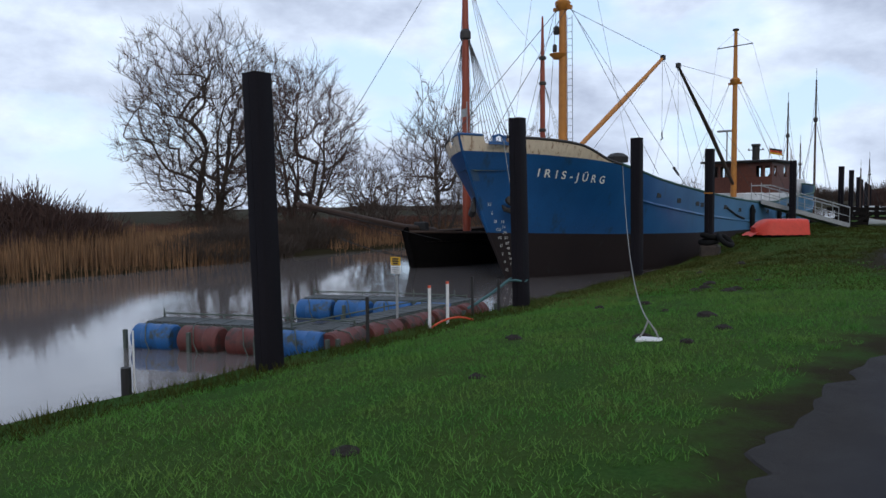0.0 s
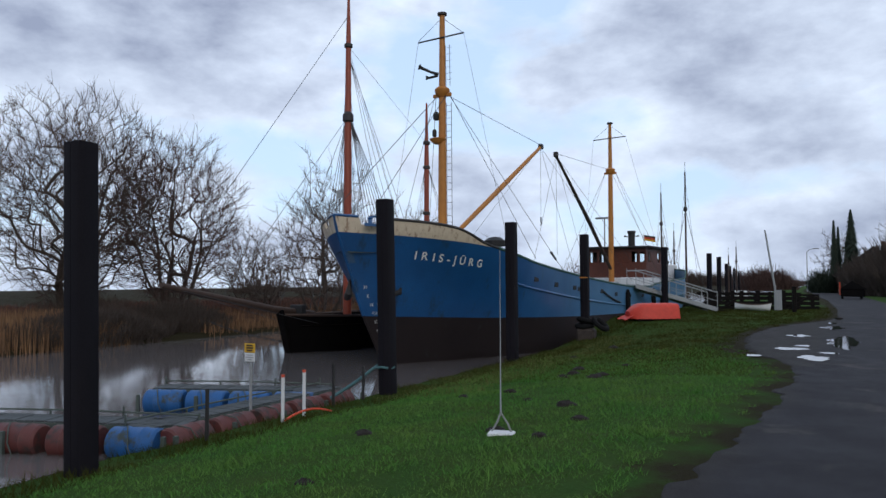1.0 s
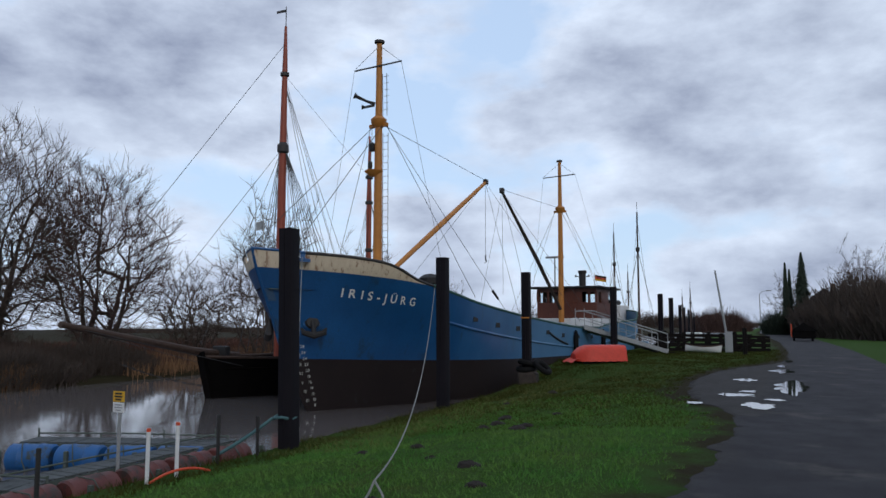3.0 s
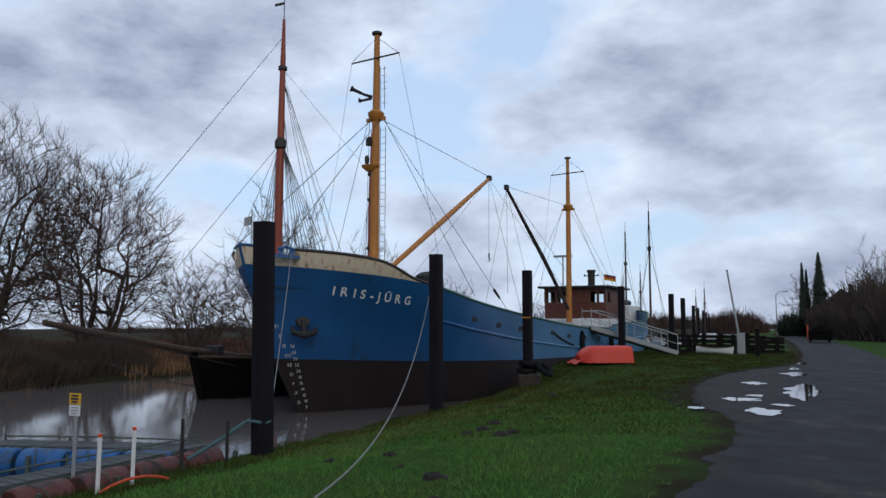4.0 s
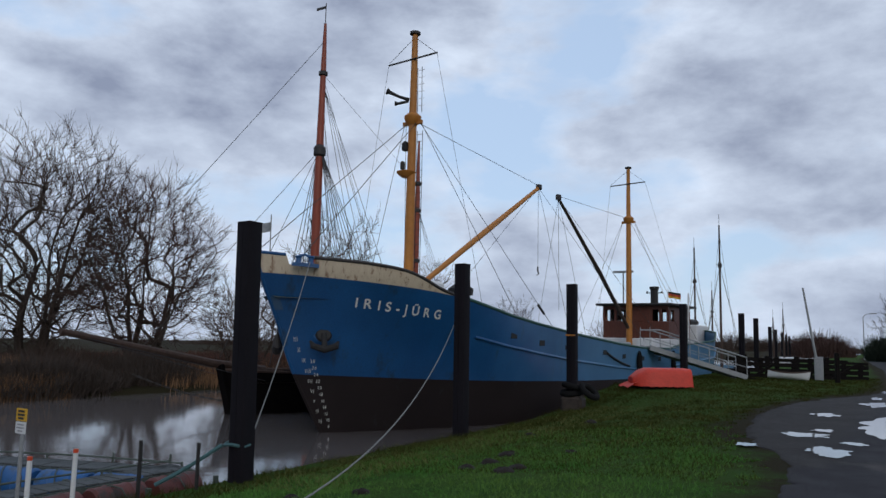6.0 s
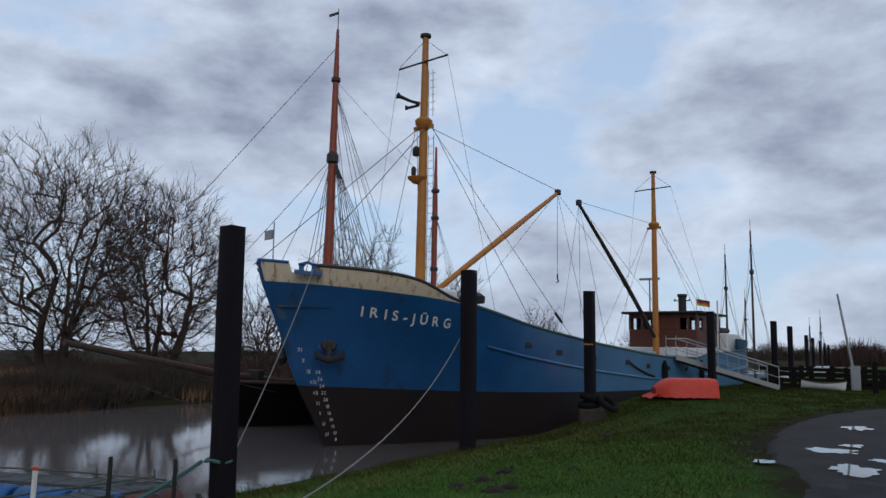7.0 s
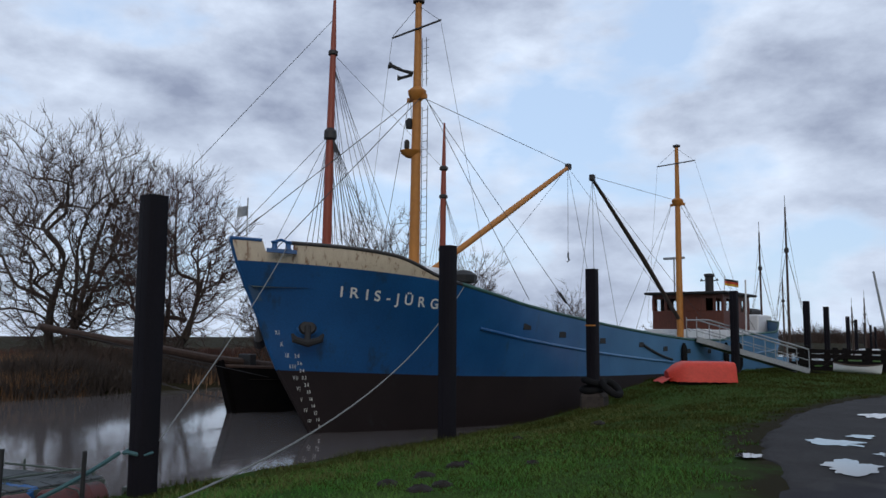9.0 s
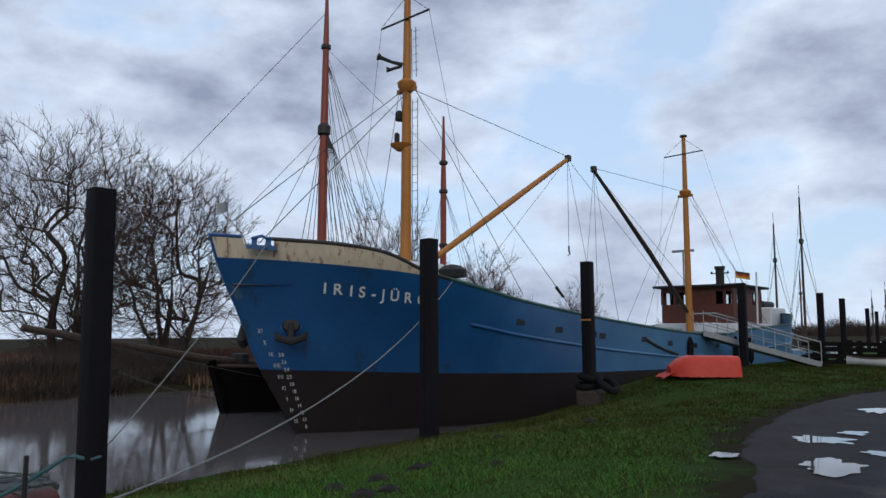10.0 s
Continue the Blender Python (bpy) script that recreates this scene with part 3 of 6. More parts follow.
g = Geo()
rows = []
for a in axis_steps([(-60, 2.0), (-10, 0.16), (40, 0.5), (60, 2.5), (150, 1)]):
    l, r = lerp_table(ROAD_LEFT, a), lerp_table(ROAD_RIGHT, a)
    l += noise.noise(Vector((a * 0.8, 0, 5))) * 0.22 + noise.noise(Vector((a * 2.6, 0, 9))) * 0.12 + noise.noise(Vector((a * 7.0, 0, 3))) * 0.09
    row = [(l - 0.12, a, -0.06)]
    for i in range(21):
        k = i / 20
        s = l + (r - l) * k
        row.append((s, a, 0.016 + 0.006 * math.sin(math.pi * k) + noise.noise(Vector((s * 0.6, a * 0.6, 2))) * 0.008))
    row.append((r + 0.12, a, -0.06))
    rows.append(row)
g.grid([[p for p in row] for row in rows])
g.f = [f[::-1] for f in g.f]
gravel = []
for s, a, z in g.v:
    d = lerp_table([(-60, 7.4), (9, 8.3), (12, 8.7), (15, 8.75), (20, 8.9), (27, 9.1), (35, 9.2), (150, 3.0)], a) - s + 0.5 * noise.noise(Vector((s * 0.9, a * 0.5, 4))) + 0.2 * noise.noise(Vector((s * 3.1, a * 2.4, 2)))
    gravel.append(min(1.0, max(0.0, d * 1.6 + 0.3)))
road = solid("road", g, M["asphalt"], bank, "worn dark asphalt lane, damp, with a muddy gravel edge", "road", kind="structure")
road.data.attributes.new("gravel", "FLOAT", "POINT").data.foreach_set("value", gravel)

g = Geo().grid([[(s, a, WATER) for s in (-22.0, -10, -0.5)] for a in axis_steps([(-300, 50), (600, 1)])])
g.f = [f[::-1] for f in g.f]
water = solid("water", g, M["water"], bank, "calm brown tidal river water with faint ripples", "water", kind="structure")


# ---- mooring piles ----
def channel_mesh(sign, z0, z1, w=0.32):
    """One half of a box pile: a channel with rounded outer corners, set a hair apart from its twin."""
    h, c, gap = w / 2, 0.035, 0.004
    ring = [(gap, -h), (h - c, -h), (h - c * 0.3, -h + c * 0.3), (h, -h + c), (h, h - c), (h - c * 0.3, h - c * 0.3), (h - c, h), (gap, h), (gap, h - 0.02), (gap, -h + 0.02)]
    ring = [(sign * x, y) for x, y in ring]
    n = len(ring)
    g = Geo()
    v = [(x, y, z) for z in (z0, z1) for x, y in ring]
    f = [(j, (j + 1) % n, n + (j + 1) % n, n + j) for j in range(n)] + [tuple(range(n, 2 * n))]
    if sign < 0:
        f = [q[::-1] for q in f]
    return g.add(v, f).mesh("channel", M["pile"], True, 30)


PILE_TOP = 3.66
CHANNELS = [channel_mesh(sign, -3.0, PILE_TOP - 0.012) for sign in (1, -1)]
TOP_PLATE = Geo().box(-0.157, 0.157, -0.157, 0.157, PILE_TOP - 0.012, PILE_TOP, 0.004).mesh("top_plate", M["pile"])
PILES = [(-6.33, 10.4, 0), (-4.55, 18.08, 0), (-2.72, 25.43, 0), (-0.77, 32.4, 0), (3.0, 45.0, 0)]


def dolphin(m, label):
    """Two welded channels with a closing plate on top."""
    t = thing("mooring_dolphin", m, label, "mooring pile", "mooring piles along the quay")
    for me in CHANNELS:
        part("channel", me, None, t)
    part("top_plate", TOP_PLATE, None, t)
    return t


for k, (x, y, _) in enumerate(PILES):
    lean = (1.3, 1.1, 0.4, 0.3, 0)[k]
    dolphin(pose(x + 3.66 * math.sin(radians(lean)), y, 0, 0, -lean, 0) @ pose(0, 0, 0, 0, 0, BANK_YAW + (1.5, 0, -1, 1, 0)[k]), "tall square dark steel mooring pile driven beside the bank")
for x, y in ((6.5, 55.7), (8.15, 64.3), (11.9, 89.4), (14.0, 102.5), (17.1, 121.5), (20.1, 140.5), (23.1, 159.0)):
    dolphin(pose(x, y, 0, 0, 0, BANK_YAW), "tall square dark steel mooring pile in the far row")


# ---- coaster ----
L_SHIP = 40.0
SHEER = [(0, 3.98), (0.5, 3.92), (1.0, 3.86), (2.07, 3.78), (3.0, 3.66), (3.5, 3.52), (4.0, 3.28), (4.5, 3.1), (5.2, 2.98), (6.4, 2.78), (8, 2.52), (10, 2.3), (13.6, 1.97), (18, 1.65), (21.4, 1.46), (25.5, 1.44), (26.5, 1.6), (31, 1.8), (34.6, 1.95), (35.4, 2.45), (40, 2.75)]
STEM = [(-2.4, 3.8), (-1.2, 2.9), (-0.6, 2.48), (0.0, 2.06), (0.93, 1.45), (1.88, 1.03), (2.9, 0.48), (3.5, 0.18), (4.1, 0.0)]


def sheer(l):
    return lerp_table(SHEER, l) if l < 2 else sum(lerp_table(SHEER, l + d) for d in (-0.3, -0.15, 0, 0.15, 0.3)) / 5


def boot_top(l):
    return 0.58 - 0.03 * l if l < 14 else 0.16 - 0.018 * (l - 14)


def half_breadth(l, z):
    k = sum(min(1, max(0, (z + d + 1.2) / 3.7)) for d in (-0.8, -0.4, 0, 0.4, 0.8)) / 5
    top = sum(min(1, max(0, (z + d - 2.5) / 1.5)) for d in (-0.6, 0, 0.6)) / 3
    r = 11 - 4 * k - 0.9 * top
    p = 1.9 + 0.35 * k + 0.15 * top
    full = 3.45 + 0.25 * k
    if z < -1.2:
        full *= max(0.2, 1 - (-1.2 - z) * 0.25)
    d = l - lerp_table(STEM, z)
    bow = 1 - (1 - min(1, max(0, d / r))) ** p
    e = L_SHIP - (0 if z > 0.6 else (0.6 - z) * 0.9) - l
    stern = 1 - (1 - min(1, max(0, e / 7.0))) ** 2.6
    return full * bow * stern


STATIONS = [0.02, 0.15, 0.35, 0.6, 0.9, 1.25, 1.65, 2.1, 2.6, 3.1, 3.5, 4.0, 4.5, 5.0, 5.6, 6.3, 7, 8, 9, 10, 11.5, 13, 15, 17, 19, 21, 23, 25, 25.6, 26.2, 27, 29, 31, 33, 34.5, 36, 37, 37.8, 38.5, 39, 39.4, 39.7, 39.9, 40.0]


def shell(low, high, n, out=0.0, stations=STATIONS):
    """The skin of the hull, both sides, between two heights that vary along the length; raked with the stem."""
    g = Geo()
    sides = []
    for sign in (1, -1):
        rows = []
        for l0 in stations:
            row = []
            for i in range(n + 1):
                z = low(l0) + (high(l0) - low(l0)) * i / n
                st = lerp_table(STEM, z)
                en = L_SHIP - (0 if z > 0.6 else (0.6 - z) * 0.9)
                l = st + (en - st) * (l0 - stations[0]) / (stations[-1] - stations[0]) if l0 > 33 else l0 + st * max(0, 1 - l0 / 6.0)
                row.append((sign * (half_breadth(l, z) + out), l, z))
            rows.append(row)
        g.grid(rows)
        if sign > 0:
            g.f = [f[::-1] for f in g.f]
    return g


coaster = thing("coaster_ship", ship, "moored blue coaster with black bottom, cream bow bulwark and ochre masts", "ship")
part("bottom", shell(lambda l: -2.2, boot_top, 5), M["boot"], coaster, "brown-black painted underwater hull")


def cream_low(l):
    return min(sheer(l) - 0.02, lerp_table([(0, 3.43), (1, 3.36), (2.3, 3.25), (3.7, 3.13), (5.2, 2.97), (6, 2.6)], l))


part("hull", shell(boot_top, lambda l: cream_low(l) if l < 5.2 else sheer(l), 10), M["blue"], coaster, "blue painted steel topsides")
BOW_ST = sorted([s for s in STATIONS if s <= 5.2 and s not in (0.6, 0.9)] + [0.5, 0.53, 0.75, 0.99, 1.02, 5.2])


def bow_shell(low, high, n, thick):
    g = Geo()
    for sign in (1, -1):
        rows = []
        for l0 in BOW_ST:
            row = []
            for k in range(2):
                for i in range(n + 1):
                    j = i if k == 0 else n - i
                    z = low(l0) + (high(l0) - low(l0)) * j / n
                    l = l0 + lerp_table(STEM, z) * max(0, 1 - l0 / 6.0)
                    row.append((sign * max(0.0, half_breadth(l, z) + 0.004 - k * thick), l + k * 0.04, z))
            rows.append(row)
        g.grid(rows, close=False)
    return g


def bow_top(l):
    """Bulwark top with the sunken fairlead opening behind the stem."""
    return sheer(l) - (0.24 if 0.51 < l < 1.0 else 0.0)


part("bow_bulwark", bow_shell(cream_low, bow_top, 4, 0.06), M["cream"], coaster, "cream bulwark streaked with rust")


def rail_along(l0, l1, drop, radius, sign=1, n=60, out=0.0):
    pts = []
    for i in range(n + 1):
        l = l0 + (l1 - l0) * i / n
        z = sheer(l) - drop
        ll = l + lerp_table(STEM, z) * max(0, 1 - l / 6.0)
        pts.append((sign * (half_breadth(ll, z) + out), ll, z))
    return pts


for sign in (1, -1):
    part("cap_rail", Geo().tube(rail_along(0.98, 5.2, -0.015, 0.05, sign, 24, -0.02), 0.05, 8), M["darksteel"], coaster, "dark cap rail")
    part("cap_rail", Geo().tube(rail_along(0.02, 0.5, -0.015, 0.05, sign, 6, -0.02), 0.045, 8), M["blue"], coaster, "blue cap rail at the stem head")
    part("cap_rail", Geo().tube(rail_along(5.2, 39.9, -0.015, 0.05, sign, 90, -0.02), 0.055, 8), M["greenrail"], coaster, "green-grey cap rail")
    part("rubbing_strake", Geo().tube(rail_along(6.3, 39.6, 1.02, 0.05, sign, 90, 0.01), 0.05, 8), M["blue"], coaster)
    if sign < 0:
        continue
    fl = part("fairlead", Geo().beam((sign * 0.92, 0.5, 3.66), (sign * 1.42, 1.06, 3.62), 0.16, 0.1), M["blue"], coaster, "blue roller fairlead")
    for k in (0.25, 0.7):
        part("roller", Geo().lathe([(0.1, 0.0), (0.07, 0.05), (0.07, 0.15), (0.1, 0.19), (0.08, 0.22)], 10, (sign * (0.92 + 0.5 * k), 0.5 + 0.56 * k, 3.68)), M["blue"], fl)
    part("roller_cap", Geo().tube([(sign * 1.0, 0.58, 3.86), (sign * 1.16, 0.76, 3.93), (sign * 1.32, 0.95, 3.82)], 0.04, 7), M["blue"], fl)

part("stem_bar", Geo().tube([(0, lerp_table(STEM, z) + 0.02, z) for z in (0.6, 1.2, 2.0, 2.8, 3.3, 3.7, 3.97)], 0.05, 8), M["blue"], coaster)
part("stem_bar", Geo().tube([(0, lerp_table(STEM, z) + 0.02, z) for z in (-2.0, -1.2, -0.5, 0.2, 0.6)], 0.05, 8), M["boot"], coaster)

# decks
g = Geo()
rows = []
for l in STATIONS[3:-3]:
    z = (2.75 if l < 6.4 else sheer(l) - 0.75)
    b = half_breadth(l + lerp_table(STEM, z) * max(0, 1 - l / 6.0), z) - 0.05
    b = max(0.02, b - 0.3) if l < 6.4 else b
    rows.append([(b * k, l, z + 0.06 * (1 - k * k)) for k in (-1, -0.6, -0.2, 0.2, 0.6, 1)])
part("deck", g.grid(rows), M["deck"], coaster, "grey-green weathered deck")
part("break_bulkhead", Geo().box(-3.2, 3.2, 6.3, 6.4, 1.7, 2.96), M["white"], coaster)


def mast(parent, l, lat, z0, z1, r0, r1, mat):
    return part("mast", Geo().tube([(lat, l, z0), (lat, l, z0 + (z1 - z0) * 0.62), (lat, l, z1)], [r0, r0 * 0.8, r1], 16), mat, parent, "ochre painted steel mast")


FM = (0.0, 7.1)
AM = (0.0, 29.2)
m1 = mast(coaster, FM[1], FM[0], 2.2, 12.85, 0.19, 0.11, M["ochre"])
m2 = mast(coaster, AM[1], AM[0], 1.0, 12.3, 0.19, 0.10, M["ochre"])


def mast_fittings(m, x, l, top, scale=1.0):
    yard_z = top - 1.0
    part("masthead_cap", Geo().lathe([(0.10, top - 0.02), (0.2, top), (0.2, top + 0.09), (0.12, top + 0.12)], 14, (x, l, 0)), M["darksteel"], m)
    part("yard", Geo().tube([(x - 1.1, l - 0.12, yard_z - 0.02), (x + 1.1, l - 0.12, yard_z + 0.05)], 0.035, 8), M["darksteel"], m, "dark signal yard")
    for sgn in (-1, 1):
        part("yard_lift", Geo().tube([(x, l, top - 0.1), (x + sgn * 1.08, l - 0.12, yard_z + 0.04)], 0.009, 5), M["wire"], m)
    return yard_z


def crosstree(m, x, l, z):
    part("crosstree_band", Geo().lathe([(0.17, z - 0.3), (0.30, z - 0.12), (0.32, z + 0.02), (0.18, z + 0.14)], 14, (x, l, 0)), M["ochre"], m)
    part("lug", Geo().beam((x - 0.42, l, z - 0.22), (x + 0.42, l, z - 0.22), 0.1, 0.14), M["ochre"], m)


mast_fittings(m1, *FM, 12.85)
mast_fittings(m2, *AM, 12.3)
crosstree(m1, *FM, 9.7)
crosstree(m2, *AM, 9.2)
part("lamp_bracket", Geo().lathe([(0.16, 7.45), (0.34, 7.6), (0.36, 7.66), (0.2, 7.7)], 14, (FM[0] - 0.15, FM[1] - 0.1, 0)), M["ochre"], m1, "ochre lamp platform")
part("mast_lamp", Geo().lathe([(0.07, 7.75), (0.09, 7.8), (0.09, 8.0), (0.04, 8.06)], 10, (FM[0] - 0.28, FM[1] - 0.16, 0)), M["darksteel"], m1)
part("mast_lamp", Geo().lathe([(0.11, 8.45), (0.13, 8.5), (0.13, 8.72), (0.05, 8.8)], 10, (FM[0] - 0.22, FM[1] - 0.12, 0)), M["black"], m1)
part("horn", Geo().tube([(-0.12, FM[1] - 0.1, 10.35), (-0.4, FM[1] - 0.3, 10.45), (-0.72, FM[1] - 0.5, 10.62), (-0.8, FM[1] - 0.55, 10.66)], [0.07, 0.05, 0.07, 0.13], 10), M["black"], m1, "black horn")
part("horn", Geo().tube([(-0.15, FM[1] - 0.1, 10.3), (-0.45, FM[1] - 0.32, 10.2), (-0.55, FM[1] - 0.4, 10.2)], [0.05, 0.05, 0.1], 10), M["black"], m1, "small black horn")
# ladder abaft the fore mast
lad = Geo()
for dx in (0.0, 0.24):
    lad.tube([(0.13 + dx, FM[1] + 0.18, 2.4), (0.1 + dx, FM[1] + 0.16, 9.2)], 0.012, 5)
    lad.tube([(0.1 + dx * 0.8, FM[1] + 0.14, 9.9), (0.08 + dx * 0.8, FM[1] + 0.12, 11.6)], 0.012, 5)
for i in range(34):
    z = 2.6 + i * 0.27
    if z < 9.2 or z > 9.9:
        lad.tube([(0.11, FM[1] + 0.17, z), (0.35, FM[1] + 0.17, z)], 0.008, 4)
part("ladder", lad, M["darksteel"], m1, "dark steel mast ladder")

# derricks
part("derrick_boom", Geo().tube([(0.1, FM[1] + 0.5, 3.55), (0.35, 12.0, 6.2), (0.5, 16.2, 8.68)], [0.10, 0.125, 0.085], 10), M["ochre"], coaster, "ochre derrick boom")
part("boom_tip_block", Geo().box(0.4, 0.62, 16.1, 16.35, 8.6, 8.85, 0.03), M["darksteel"], coaster)
part("derrick_boom", Geo().tube([(0.1, AM[1] - 0.5, 2.6), (0.3, 24.0, 5.4), (0.42, 18.5, 8.6)], [0.10, 0.12, 0.07], 10), M["brownwood"], coaster, "dark brown derrick boom")
part("boom_tip_block", Geo().box(0.32, 0.54, 18.35, 18.6, 8.5, 8.78, 0.03), M["darksteel"], coaster)
part("winch_housing", Geo().box(-0.8, 1.0, FM[1] - 1.3, FM[1] + 0.9, 2.0, 3.72, 0.1), M["white"], coaster, "white mast house")


def wire(points, r=0.011, mat=None, name="stay", parent=None, label=""):
    return part(name, Geo().tube(points, r * 0.95, 5, False), mat or M["wire"], parent or coaster, label)


wire([(-0.2, FM[1], 9.5), (-0.45, 0.25, 3.9)], 0.014)
wire([(0.2, FM[1], 9.5), (0.55, 1.1, 3.8)], 0.014)
wire([(0, FM[1], 9.6), (0.5, 16.2, 8.8)], 0.012)
for sgn in (-1, 1):
    wire([(sgn * 0.35, FM[1], 9.5), (sgn * 3.45, FM[1] + 1.6, 2.7)])
    wire([(sgn * 0.3, FM[1], 9.5), (sgn * 3.55, 11.6, 2.15)])
    wire([(sgn * 1.1, FM[1] - 0.12, 11.85), (sgn * 2.9, FM[1] + 0.3, 2.9)], 0.007)
    wire([(sgn * 0.35, AM[1], 9.0), (sgn * 3.4, AM[1] - 0.8, 1.9)])
    wire([(sgn * 0.35, AM[1], 9.0), (sgn * 3.45, AM[1] + 1.8, 2.0)])
    wire([(sgn * 1.1, AM[1] - 0.12, 11.3), (sgn * 2.9, AM[1] + 2.2, 2.5)], 0.007)
wire([(0, AM[1], 9.2), (0.42, 18.5, 8.7)], 0.012)
wire([(0, AM[1], 9.2), (0.4, 39.0, 3.1)], 0.012)
wire([(0.5, 16.2, 8.6), (0.5, 16.2, 5.0)], 0.010)
part("cargo_hook", Geo().tube([(0.5, 16.2, 5.05), (0.5, 16.2, 4.85), (0.55, 16.2, 4.72), (0.45, 16.2, 4.66)], 0.035, 6), M["darksteel"], coaster)
wire([(0.42, 18.5, 8.5), (0.42, 18.6, 3.2)], 0.010)
for tip in ((0.5, 16.2, 8.7), (0.42, 18.5, 8.6)):
    for sgn in (-1, 1):
        wire([tip, (sgn * 3.55, 13.0 if tip[1] < 17 else 24.0, 2.0)], 0.009)
        if sgn > 0:
            wire([tip, (sgn * 3.6, 21.5 if tip[1] < 17 else 14.5, 1.8)], 0.009)
part("tackle", Geo().tube([(3.14, 11.04, 3.05), (3.3, 11.26, 2.7)], [0.06, 0.045], 8), M["black"], coaster)

# hatch coaming and cover
part("hatch_coaming", Geo().box(-2.4, 2.4, 9.0, 26.0, 0.8, 1.5, 0.05), M["greenrail"], coaster, "green-grey hatch coaming under a cover")
part("windlass", Geo().lathe([(0.3, -0.9), (0.34, -0.85), (0.2, -0.6), (0.2, 0.6), (0.34, 0.85), (0.3, 0.9)], 12, (0, 3.2, 3.25), "x"), M["darksteel"], coaster)
part("covered_gear", Geo().lathe([(0.05, 3.05), (0.4, 3.1), (0.42, 3.3), (0.25, 3.42), (0.05, 3.46)], 9, (3.0, 5.9, 0)), M["black"], coaster, "dark covered winch")

# wheelhouse
HZ = 4.05
part("house_base", Geo().box(-2.3, 2.3, 29.8, 35.6, 0.6, 2.0, 0.04), M["white"], coaster, "white painted deckhouse base")
hs = part("wheelhouse", Geo().box(-2.05, 2.05, 30.2, 34.6, 1.95, 3.05, 0.04), M["wood"], coaster, "red-brown varnished wooden wheelhouse")
part("roof", Geo().box(-2.4, 2.4, 29.8, 35.0, HZ - 0.08, HZ + 0.06, 0.04), M["black"], hs, "dark flat roof with overhang")
for y0, y1 in ((30.2, 30.3), (34.5, 34.6)):
    part("header", Geo().box(-2.05, 2.05, y0, y1, 3.74, HZ - 0.08), M["wood"], hs)
    if y0 < 31:
        part("front_panel", Geo().box(-0.5, 1.0, y0 + 0.004, y1 - 0.004, 3.04, 3.75), M["wood"], hs)
    for x in (-2.0, -1.25, -0.5, 0.25, 1.0, 1.55, 2.0):
        part("window_post", Geo().box(x - 0.07, x + 0.07, y0 + 0.002, y1 - 0.002, 3.04, 3.75), M["wood"], hs)
    part("window", Geo().box(-1.98, 1.98, (y0 + y1) / 2 - 0.004, (y0 + y1) / 2 + 0.004, 3.05, 3.74), M["pane"], hs, "clear wheelhouse glazing").visible_shadow = False
for sgn in (-1, 1):
    x0, x1 = sorted((sgn * 1.95, sgn * 2.05))
    part("header", Geo().box(x0, x1, 30.3, 34.5, 3.74, HZ - 0.08), M["wood"], hs)
    for y0, y1 in ((30.3, 30.7), (31.35, 33.1), (33.75, 34.5)):
        part("side_panel", Geo().box(x0 + 0.002, x1 - 0.002, y0, y1, 3.04, 3.75), M["wood"], hs)
    part("window", Geo().box((x0 + x1) / 2 - 0.004, (x0 + x1) / 2 + 0.004, 30.7, 33.75, 3.05, 3.74), M["pane"], hs, "clear wheelhouse glazing").visible_shadow = False
part("locker", Geo().box(1.9, 2.9, 20.6, 21.6, 0.9, 1.75, 0.06), M["steel"], coaster, "grey metal deck locker")
part("locker", Geo().box(1.4, 2.3, 26.6, 27.8, 0.9, 2.0, 0.06), M["white"], coaster, "white deck locker")
for l in (20.4, 25.6, 27.6):
    b_ = half_breadth(l, 0.9)
    part("fender", Geo().tube([(b_ + 0.13, l, 1.35), (b_ + 0.14, l, 1.1), (b_ + 0.14, l, 0.2), (b_ + 0.13, l, 0.0)], [0.05, 0.13, 0.13, 0.05], 8), M["rubber"], coaster, "black rubber fender hung on the side")
# slim black tube added in place of a dark streak on the hull
part("hose", Geo().tube(sag((half_breadth(17, 1.2) + 0.03, 16.6, 1.25), (half_breadth(19, 0.6) + 0.03, 19.4, 0.65), 0.06, 10), 0.05, 6), M["black"], coaster, "slim black tube in place of a dark streak on the side")
part("funnel", Geo().lathe([(0.24, 2.5), (0.24, 5.15), (0.3, 5.2), (0.3, 5.35), (0.2, 5.36)], 14, (0.15, 33.4, 0)), M["black"], coaster, "short black funnel")
for sgn in (-1, 1):
    part("funnel_lamp", Geo().tube([(0.15, 33.4, 4.95), (0.15 + sgn * 0.4, 33.4, 4.95), (0.15 + sgn * 0.5, 33.4, 5.0)], [0.03, 0.03, 0.1], 8), M["black"], coaster)
part("radar_mast", Geo().tube([(-1.1, 31.2, HZ), (-1.1, 31.2, 6.1)], 0.05, 8), M["steel"], coaster)
part("radar_scanner", Geo().box(-1.75, -0.45, 31.12, 31.28, 6.1, 6.24, 0.03), M["steel"], coaster, "grey radar scanner")
part("flagstaff", Geo().tube([(2.9, 31.2, 1.0), (2.92, 31.3, 4.75)], 0.05, 8), M["white"], coaster, "white pole")
part("stern_cabin", Geo().box(-0.6, 2.0, 36.4, 39.2, 1.2, 3.0, 0.08), M["white"], coaster, "small white stern cabin")
part("stern_cabin_roof", Geo().box(0.0, 1.5, 36.7, 38.8, 3.0, 3.4, 0.14), M["black"], coaster, "black rounded cabin top")
